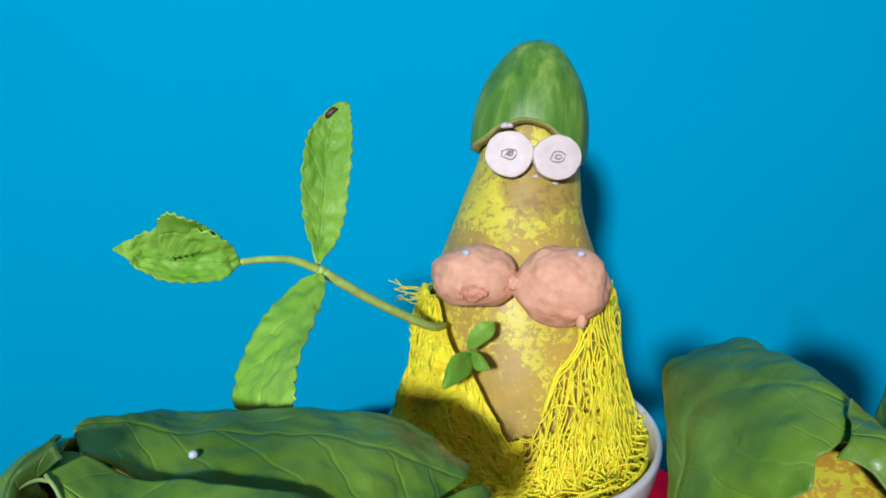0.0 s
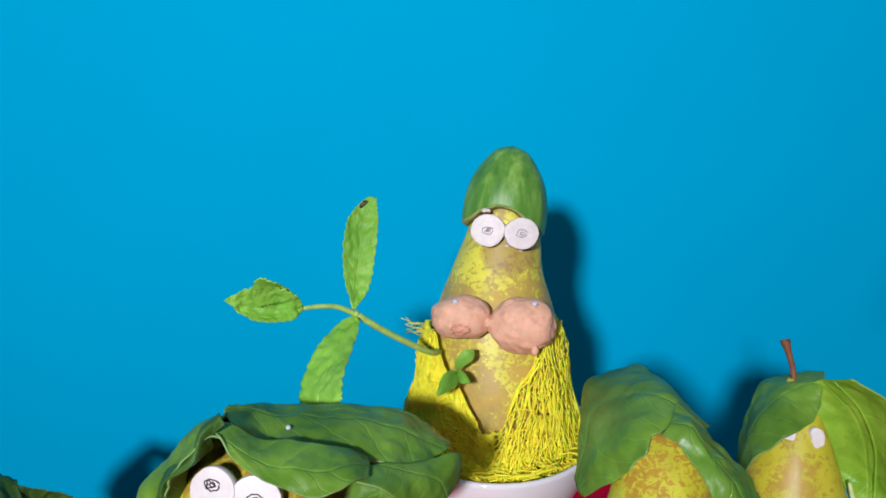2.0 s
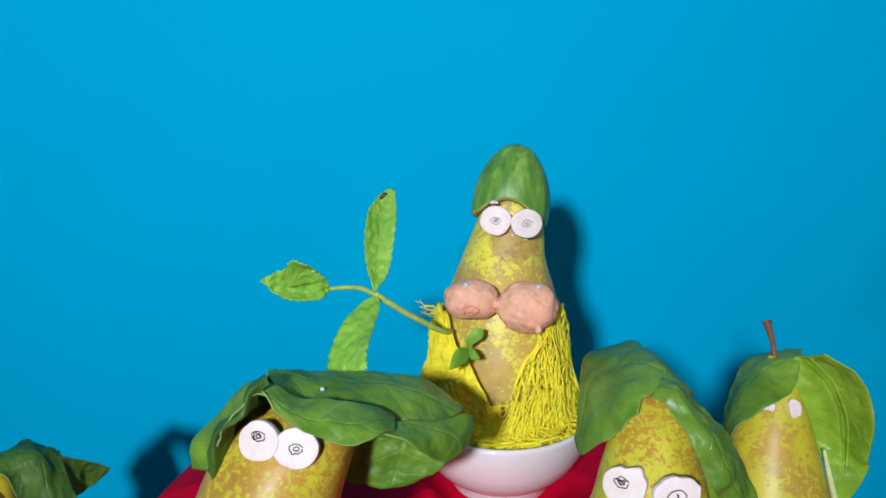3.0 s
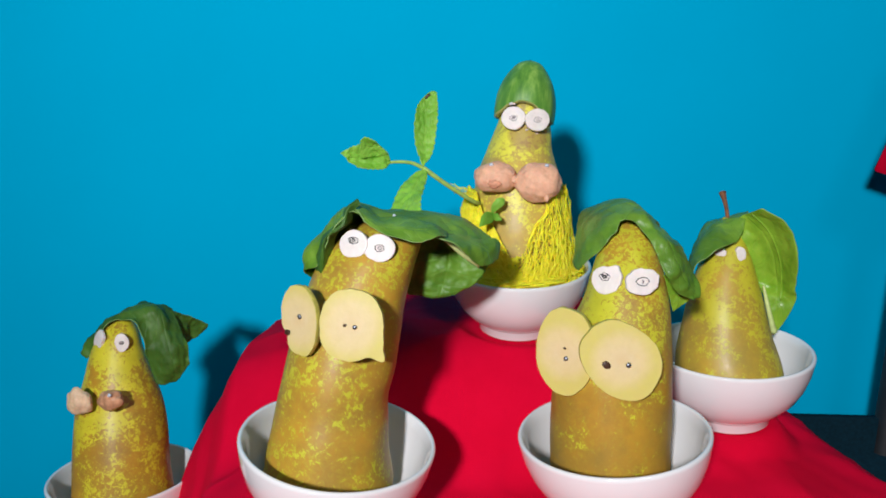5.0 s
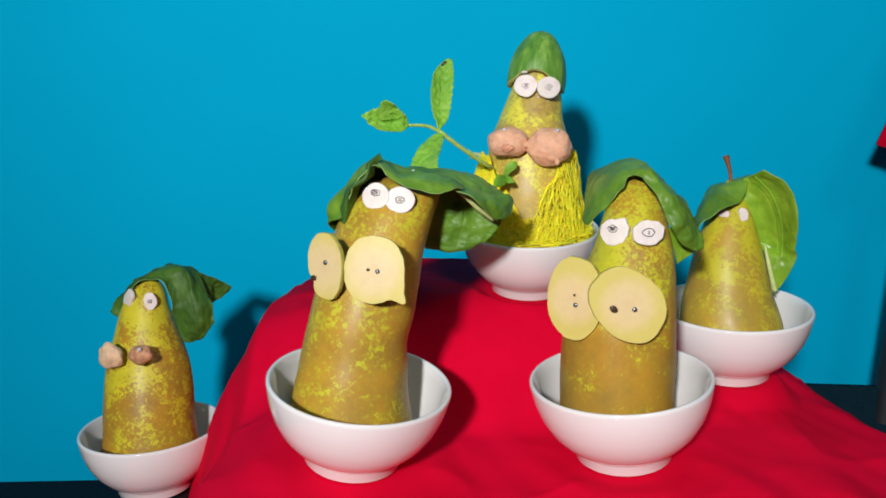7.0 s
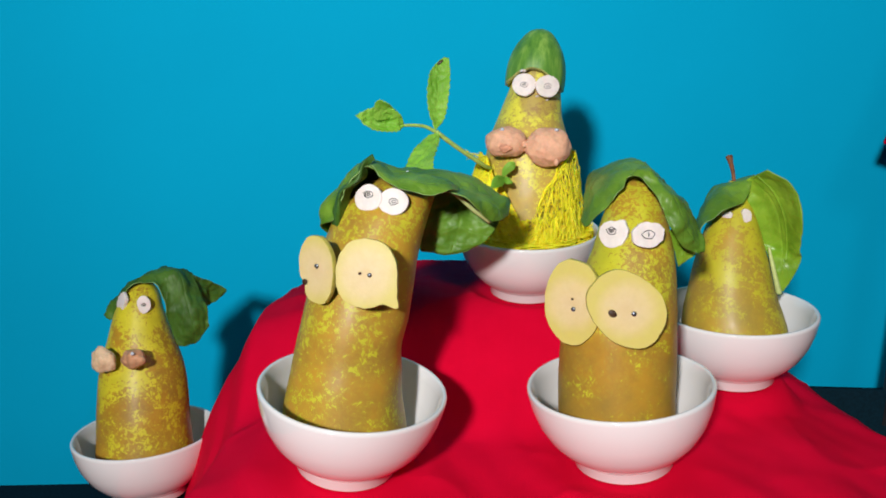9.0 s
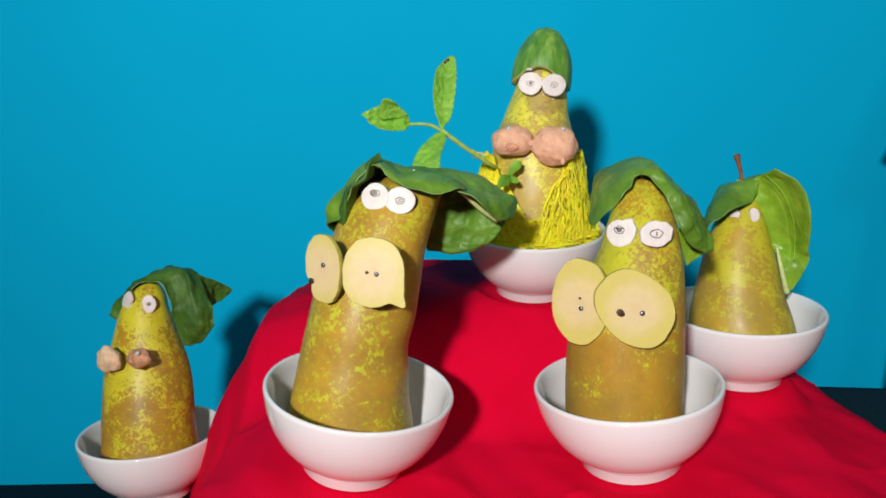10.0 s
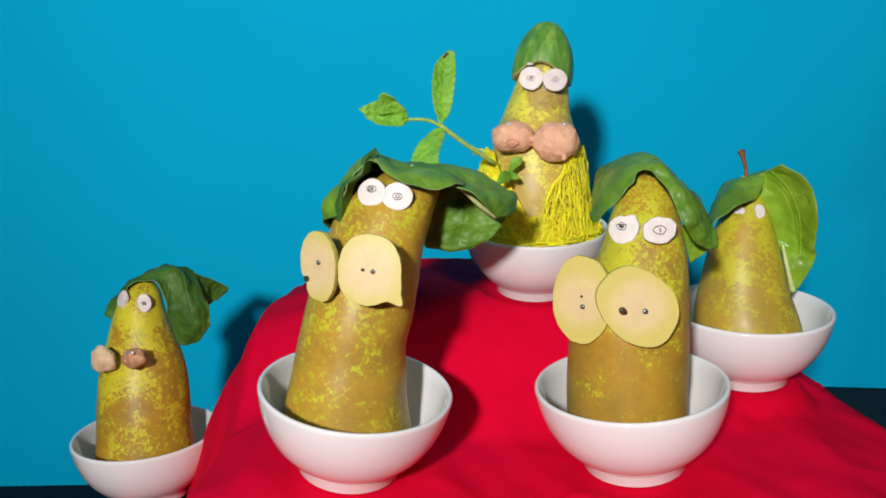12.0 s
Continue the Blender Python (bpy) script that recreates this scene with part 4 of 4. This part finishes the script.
cucumber_cap(fig)
# a crumb by the cap; the other two paint wet glints under the eyes
for place, size, seed in (((0.0196, 0.2425, 0.2118), (0.0022, 0.0014, 0.0009), 1.4), ((0.0296, 0.2428, 0.1950), (0.0012, 0.0008, 0.0006), 2.8), ((0.0362, 0.2444, 0.1925), (0.0016, 0.0008, 0.0006), 4.9)):
    bit = part("pale_bit", blob(*size, seed, 0.4, 1.6, 3), M_RADISH, fig, "pale bit, one of a crumb and two painted glints")
    bit.location = Vector(place) - fig.location
for place, size, seed in (((0.0090, 0.2225, 0.1660), (0.0140, 0.0095, 0.0100), 3.2), ((0.0365, 0.2205, 0.1635), (0.0150, 0.0100, 0.0126), 4.8)):
    lump = part("moustache_half", blob(*size, seed, 0.11, 1.5, 5), M_CLAY, fig, "lump of pink mashed paste")
    lump.location = Vector(place) - fig.location
spot = part("brown_patch", blob(0.0042, 0.0012, 0.0028, 7.7, 0.3, 1.8, 4), M_PASTE_SPOT, fig, "reddish brown patch on the paste")
held(spot, Matrix.Translation(Vector((0.0082, 0.2136, 0.1635)) - fig.location) @ pose(0, 0, 0, -12, 8, -6))
lump = part("moustache_knot", blob(0.0030, 0.0034, 0.0026, 6.1, 0.25, 1.8, 4), M_CLAY, fig, "small knot of pink paste")
lump.location = Vector((0.0215, 0.2190, 0.1650)) - fig.location
lump = part("moustache_drip", blob(0.0016, 0.0014, 0.0026, 2.0, 0.2, 1.6, 3), M_CLAY, fig, "drop of pink paste")
lump.location = Vector((0.0415, 0.2125, 0.1545)) - fig.location
for place in ((0.0062, 0.2175, 0.1748), (0.0412, 0.2160, 0.1748)):
    pin = part("pin", blob(0.0014, 0.0012, 0.0011, 1.0, 0.1, 1.6, 2), M_PINHEAD, fig, "small pale pin head")
    pin.location = Vector(place) - fig.location


# ---- mint sprig ----
NODE = (-0.0352, 0.1975, 0.1745)
sprig = thing("mint_sprig", "fresh green mint sprig stuck in the yellow net", "herb", place=(0.004, 0.218, 0.146))


def from_sprig(points):
    return [Vector(p) - sprig.location for p in points]


part("stem", tube(from_sprig([(-0.0010, 0.2265, 0.1480), (-0.0060, 0.2160, 0.1518), (-0.022, 0.2040, 0.1640), NODE]), [0.0012, 0.0014, 0.0014, 0.0015], 10, 24), M_STEM, sprig)
part("stem", tube(from_sprig([NODE, (-0.042, 0.1945, 0.1782), (-0.049, 0.1910, 0.1794), (-0.0550, 0.1875, 0.1795)]), [0.0013, 0.0011, 0.0010, 0.0009], 10, 20), M_STEM, sprig)
part("node", blob(0.0017, 0.0016, 0.0016, 2.0, 0.15, 1.6, 3), M_STEM, sprig).location = Vector(NODE) - sprig.location
leaf_part("mint_leaf", sprig, [
    ((-0.0366, 0.1990, 0.1763), (-0.0361, 0.1990, 0.1761), (-0.0356, 0.1990, 0.1763)),
    ((-0.0402, 0.2040, 0.1852), (-0.0366, 0.2060, 0.1836), (-0.0310, 0.2060, 0.1823)),
    ((-0.0421, 0.2100, 0.1958), (-0.0360, 0.2130, 0.1953), (-0.0291, 0.2110, 0.1922)),
    ((-0.0419, 0.2160, 0.2083), (-0.0352, 0.2190, 0.2075), (-0.0279, 0.2170, 0.2049)),
    ((-0.0384, 0.2200, 0.2152), (-0.0337, 0.2220, 0.2151), (-0.0284, 0.2210, 0.2146)),
    ((-0.0337, 0.2235, 0.2200), (-0.0313, 0.2235, 0.2202), (-0.0291, 0.2235, 0.2197)),
], M_MINT, 1.5, "toothed mint leaf", serrate=0.12, ruffle=0.0006, pucker=0.0008, fine=2.3)
leaf_part("mint_leaf", sprig, [
    ((-0.0546, 0.1870, 0.1794), (-0.0544, 0.1870, 0.1791), (-0.0548, 0.1870, 0.1786)),
    ((-0.0557, 0.1830, 0.1856), (-0.0572, 0.1850, 0.1802), (-0.0572, 0.1820, 0.1770)),
    ((-0.0597, 0.1800, 0.1898), (-0.0630, 0.1825, 0.1808), (-0.0635, 0.1785, 0.1763)),
    ((-0.0666, 0.1780, 0.1917), (-0.0701, 0.1800, 0.1816), (-0.0705, 0.1765, 0.1770)),
    ((-0.0742, 0.1765, 0.1904), (-0.0763, 0.1775, 0.1834), (-0.0770, 0.1755, 0.1806)),
    ((-0.0786, 0.1750, 0.1883), (-0.0794, 0.1755, 0.1854), (-0.0794, 0.1745, 0.1838)),
    ((-0.0823, 0.1740, 0.1866), (-0.0822, 0.1740, 0.1863), (-0.0824, 0.1740, 0.1861)),
], M_MINT, 2.5, "toothed mint leaf held level", serrate=0.13, ruffle=0.0012, pucker=0.0008, fine=2.3)
leaf_part("leaf_fold", sprig, [
    ((-0.0575, 0.1815, 0.1871), (-0.0587, 0.1820, 0.1858), (-0.0603, 0.1822, 0.1849)),
    ((-0.0610, 0.1790, 0.1915), (-0.0627, 0.1800, 0.1880), (-0.0645, 0.1808, 0.1841)),
    ((-0.0634, 0.1760, 0.1945), (-0.0655, 0.1775, 0.1898), (-0.0679, 0.1795, 0.1837)),
    ((-0.0675, 0.1745, 0.1961), (-0.0689, 0.1760, 0.1904), (-0.0707, 0.1785, 0.1836)),
    ((-0.0705, 0.1745, 0.1941), (-0.0713, 0.1755, 0.1898), (-0.0720, 0.1775, 0.1845)),
], M_MINT, 7.5, "curled up lobe of the mint leaf", serrate=0.14, n=40, w=24, ruffle=0.0014, pucker=0.0010)
leaf_part("mint_leaf", sprig, [
    ((-0.0355, 0.1965, 0.1735), (-0.0352, 0.1965, 0.1735), (-0.0348, 0.1965, 0.1735)),
    ((-0.0445, 0.1900, 0.1695), (-0.0375, 0.1890, 0.1705), (-0.0330, 0.1920, 0.1715)),
    ((-0.0495, 0.1800, 0.1630), (-0.0405, 0.1780, 0.1645), (-0.0338, 0.1780, 0.1660)),
    ((-0.0520, 0.1710, 0.1565), (-0.0425, 0.1665, 0.1585), (-0.0345, 0.1620, 0.1610)),
    ((-0.0525, 0.1660, 0.1510), (-0.0435, 0.1590, 0.1535), (-0.0345, 0.1520, 0.1570)),
    ((-0.0500, 0.1670, 0.1450), (-0.0440, 0.1615, 0.1462), (-0.0360, 0.1560, 0.1490)),
    ((-0.0480, 0.1700, 0.1400), (-0.0440, 0.1660, 0.1405), (-0.0370, 0.1610, 0.1430)),
], M_MINT, 3.5, "toothed mint leaf bent down at its tip", serrate=0.10, ruffle=0.0008, pucker=0.0008, fine=2.3)
leaf_part("mint_leaf", sprig, [
    ((0.0065, 0.2135, 0.1452), (0.0072, 0.2135, 0.1448), (0.0083, 0.2135, 0.1445)),
    ((0.0070, 0.2120, 0.1498), (0.0094, 0.2110, 0.1497), (0.0113, 0.2120, 0.1475)),
    ((0.0103, 0.2120, 0.1537), (0.0123, 0.2110, 0.1528), (0.0141, 0.2120, 0.1497)),
    ((0.0142, 0.2130, 0.1541), (0.0149, 0.2130, 0.1534), (0.0150, 0.2130, 0.1515)),
], M_MINT, 4.5, "small mint leaf", serrate=0.06, n=30, w=16, ruffle=0.0005, pucker=0.0004)
leaf_part("mint_leaf", sprig, [
    ((0.0082, 0.2125, 0.1445), (0.0077, 0.2125, 0.1437), (0.0072, 0.2125, 0.1434)),
    ((0.0029, 0.2060, 0.1462), (0.0040, 0.2040, 0.1437), (0.0075, 0.2060, 0.1402)),
    ((0.0003, 0.2010, 0.1440), (0.0014, 0.1990, 0.1425), (0.0044, 0.2010, 0.1396)),
    ((-0.0009, 0.1970, 0.1392), (-0.0007, 0.1970, 0.1388), (-0.0004, 0.1970, 0.1388)),
], M_MINT, 5.5, "small mint leaf", serrate=0.04, n=30, w=16, ruffle=0.0005, pucker=0.0004)
leaf_part("mint_leaf", sprig, [
    ((0.0079, 0.2125, 0.1445), (0.0082, 0.2125, 0.1437), (0.0079, 0.2125, 0.1430)),
    ((0.0107, 0.2090, 0.1446), (0.0104, 0.2070, 0.1432), (0.0092, 0.2070, 0.1407)),
    ((0.0132, 0.2060, 0.1418), (0.0133, 0.2060, 0.1414), (0.0131, 0.2060, 0.1411)),
], M_MINT, 6.5, "small mint leaf", serrate=0.04, n=30, w=16, ruffle=0.0004, pucker=0.0003)

tip = part("withered_tip", blob(0.0026, 0.0006, 0.0009, 3.0, 0.4, 1.6, 3), M_SEED, sprig, "withered dark brown leaf tip")
held(tip, Matrix.Translation(Vector((-0.0350, 0.2220, 0.2170)) - sprig.location) @ pose(0, 0, 0, 0, -42, 0))


# ---- yellow net ----
def net_point(theta, v, lift=0.0):
    """A place on the wrap: theta from the front, positive to +x, v from hem to top."""
    deg = (-180, -110, -75, -55, -42, -20, -8, 2, 8, 18, 30, 45, 80, 110, 180)
    top = (0.150, 0.152, 0.156, 0.152, 0.144, 0.130, 0.117, 0.117, 0.125, 0.135, 0.147, 0.157, 0.159, 0.157, 0.150)
    d = (math.degrees(theta) + 180) % 360 - 180
    rim = float(np.interp(d, deg, top)) + 0.0035 * noise.noise(Vector((theta * 5, 0, 4)))
    z = 0.092 + (rim - 0.092) * v
    r = 0.0452 - 0.0125 * (z - 0.092) / 0.06 + lift
    c, q = math.cos(theta), math.sin(theta)
    r += 0.0030 * noise.noise(Vector((c * 2, q * 2, z * 60))) + 0.0012 * noise.noise(Vector((c * 7, q * 7, z * 160)))
    return Vector((0.0245 + r * q, 0.2490 - r * c, z))


def yellow_net():
    rnd = random.Random(11)
    net = thing("string_net", "bright yellow string net wrapped round the pear, filling its bowl", "net", place=(0.0265, 0.2450, 0.092))
    bm = bmesh.new()

    def strand(pts, n):
        add_tube(bm, spline(pts, n), 4)

    def done(name, label):
        bmesh.ops.delete(bm, geom=[v for v in bm.verts if not v.link_faces], context="VERTS")
        bmesh.ops.translate(bm, verts=bm.verts, vec=-net.location)
        ob = part(name, bm, M_NET, net, label)
        if name == "doubled_fold":
            mod = ob.modifiers.new("thickness", "SOLIDIFY")
            mod.thickness, mod.offset = 0.0004, -1.0
        return bmesh.new()

    # an open knitted layer on the +x side: two skewed sheets of long diamonds, stretched upwards
    for layer, (cols, rows, skew) in enumerate(((20, 7, 0.10), (18, 6, -0.14), (13, 7, 0.02))):
        knots = {}
        for i in range(cols):
            for j in range(rows + 1):
                th = -0.15 + 2.75 * (i + 0.5 * (j % 2) + rnd.uniform(-0.38, 0.38)) / cols + skew * j / rows
                knots[i, j] = (th, min(max((j + rnd.uniform(-0.35, 0.35)) / rows, 0), 1.0), (0.0, 0.0010, -0.0012)[layer] + rnd.uniform(-0.0004, 0.0010))
        for (i, j), (th, v, up) in knots.items():
            for k in ((i, j + 1), (i + (1 if j % 2 else -1), j + 1)):
                if k in knots and rnd.random() < 0.86:
                    t2, v2, up2 = knots[k]
                    thick = rnd.uniform(0.00022, 0.00036)
                    m = net_point((th + t2) / 2 + rnd.uniform(-0.05, 0.05), (v + v2) / 2, 0.5 * (up + up2) + rnd.uniform(-0.0003, 0.0008))
                    strand([(*net_point(th, v, up), thick), (*m, thick * 0.85), (*net_point(t2, v2, up2), thick)], 7)
    for k in range(3):
        strand([(*net_point(0.15 + 2.3 * q, 0.985 - 0.02 * k + 0.012 * math.sin(9 * q + k), 0.0004 * k), 0.00042) for q in np.linspace(0, 1, 40)], 90)
    bm = done("mesh_wrap", "knotted open mesh of yellow string")
    # threads pressed along the folded side
    for k in range(420):
        theta = rnd.uniform(-2.3, -0.12)
        v = rnd.uniform(0.0, 1.0)
        lean = rnd.choice((-1, 1)) * rnd.uniform(0.3, 1.1)
        length = rnd.uniform(0.15, 0.5)
        pts = []
        for q in np.linspace(0, 1, 6):
            th = min(-0.1, theta + lean * q * length + 0.04 * rnd.uniform(-1, 1))
            vv = min(1.0, max(0.0, v + (q - 0.5) * length * 0.8 + 0.03 * rnd.uniform(-1, 1)))
            pts.append((*net_point(th, vv, rnd.uniform(0.0002, 0.0016)), rnd.uniform(0.00026, 0.00042)))
        strand(pts, 12)
    bm = done("loose_threads", "loose yellow threads")
    # long threads that sag over the pear from the open edge
    for k in range(70):
        theta = rnd.uniform(-0.02, 0.9)
        v = rnd.uniform(0.35, 1.0)
        pts, out = [], rnd.uniform(0.0004, 0.0030)
        run, rise = rnd.uniform(-0.30, 0.06), -rnd.uniform(0.15, 0.65)
        for q in np.linspace(0, 1, 7):
            pts.append((*net_point(theta + run * q + rnd.uniform(-0.02, 0.02), min(1.0, max(0.0, v + rise * q)), out * math.sin(math.pi * q) + 0.0004), rnd.uniform(0.00024, 0.00036)))
        strand(pts, 14)
    bm = done("edge_threads", "loose looped threads along the open edge")
    # the doubled fold of the net, with slanting slits between its stitches
    ni, nj = 380, 90
    sheet = []
    for i in range(ni + 1):
        th = -2.4 + 4.8 * i / ni
        line = []
        for j in range(nj + 1):
            cord = 0.0005 * noise.noise(Vector((i * 0.45 + 0.1 * j, j * 0.11, 5.0))) + 0.0012 * noise.noise(Vector((i * 0.07, j * 0.05, 2.0))) + 0.0002 * noise.noise(Vector((i * 0.9, j * 0.9, 7.0)))
            line.append(bm.verts.new(net_point(th, 0.985 * j / nj, cord + (0.0002 if th < 0 else -0.0018))))
        sheet.append(line)
    for i in range(ni):
        th = -2.4 + 4.8 * i / ni
        for j in range(nj):
            v = j / nj
            hole = noise.noise(Vector((i * 0.20 + 0.26 * j, j * 0.30 - i * 0.12, 3.0))) + 0.35 * noise.noise(Vector((i * 0.6, j * 0.5, 8.0)))
            if th < 0.0:
                loose = 0.20 * math.exp(-(((th + 0.55) / 0.40) ** 2) - ((v - 0.45) / 0.30) ** 2) - 0.14
            else:
                loose = -0.10 + 2.4 * max(v - 0.34, 0) + 0.25 * max(0.35 - th, 0) - 0.3 * max(th - 1.3, 0)
            if hole < 0.36 - loose:
                bm.faces.new((sheet[i][j], sheet[i + 1][j], sheet[i + 1][j + 1], sheet[i][j + 1]))
    bm = done("doubled_fold", "doubled fold of yellow net")
    # the heap in the bowl
    for k in range(900):
        a = rnd.uniform(-math.pi, math.pi)
        r0 = 0.0445 * math.sqrt(rnd.uniform(0.25, 1.0))
        c = Vector((0.0265 + r0 * math.sin(a), 0.2435 - r0 * math.cos(a), 0.1000 + rnd.uniform(-0.006, 0.005) + 0.08 * (-r0 * math.cos(a))))
        pts = []
        way = rnd.uniform(0, 2 * math.pi)
        for q in range(6):
            way += rnd.uniform(-0.9, 0.9)
            c = c + Vector((math.cos(way), math.sin(way), rnd.uniform(-0.25, 0.25))) * 0.0040
            flat = Vector((c.x - 0.0265, c.y - 0.2435, 0))
            if flat.length > 0.0450:
                c -= flat.normalized() * (flat.length - 0.0450)
            pts.append((*c, rnd.uniform(0.00028, 0.00046)))
        strand(pts, 10)
    bm = done("net_lining", "tangled yellow string lining the bowl")
    # frayed ends at the top corner
    for k in range(12):
        p = net_point(-1.5 + 0.03 * k, 0.97)
        pts = [(*p, 0.0002)]
        for q in range(4):
            p = p + Vector((-0.002 + rnd.uniform(-0.002, 0.001), rnd.uniform(-0.001, 0.001), rnd.uniform(-0.0012, 0.0016)))
            pts.append((*p, 0.00018))
        strand(pts, 10)
    done("frayed_ends", "frayed thread ends").free()
    return net


yellow_net()


# ---- red panel beside the stand, with an added pole and block ----
def red_panel():
    ob = thing("hanging_panel", "red cloth panel before the wall, with an added pole and block", "panel", place=(0.47, 0.43, FLOOR))
    p = part("cloth_panel", box(0.20, 0.004, 0.16, 0.001), M_RED, ob)
    corner = Vector((0.354, 0.426, 0.146))
    turn = pose(0, 0, 0, 0, 18, 0)
    centre = corner + turn.to_3x3() @ Vector((0.10, 0, 0.08))
    held(p, Matrix.Translation(centre - ob.location) @ turn)
    # navy block added where the lower wall only falls into shade
    b = part("shade_block", box(0.52, 0.08, 0.148, 0.036), M_NAVY, ob, "dark block standing in for shade on the lower wall")
    b.location = (0.04, 0.0, 0.074)
    # pole added for the dark upright band at the wall's edge
    q = part("pole", lathe([(0, 0), (0.05, 0), (0.05, 0.006), (0.012, 0.01), (0.012, 0.52), (0, 0.525)], 24), M_BLACK, ob, "added dark upright pole")
    q.location = (-0.066, 0.0, 0)


red_panel()
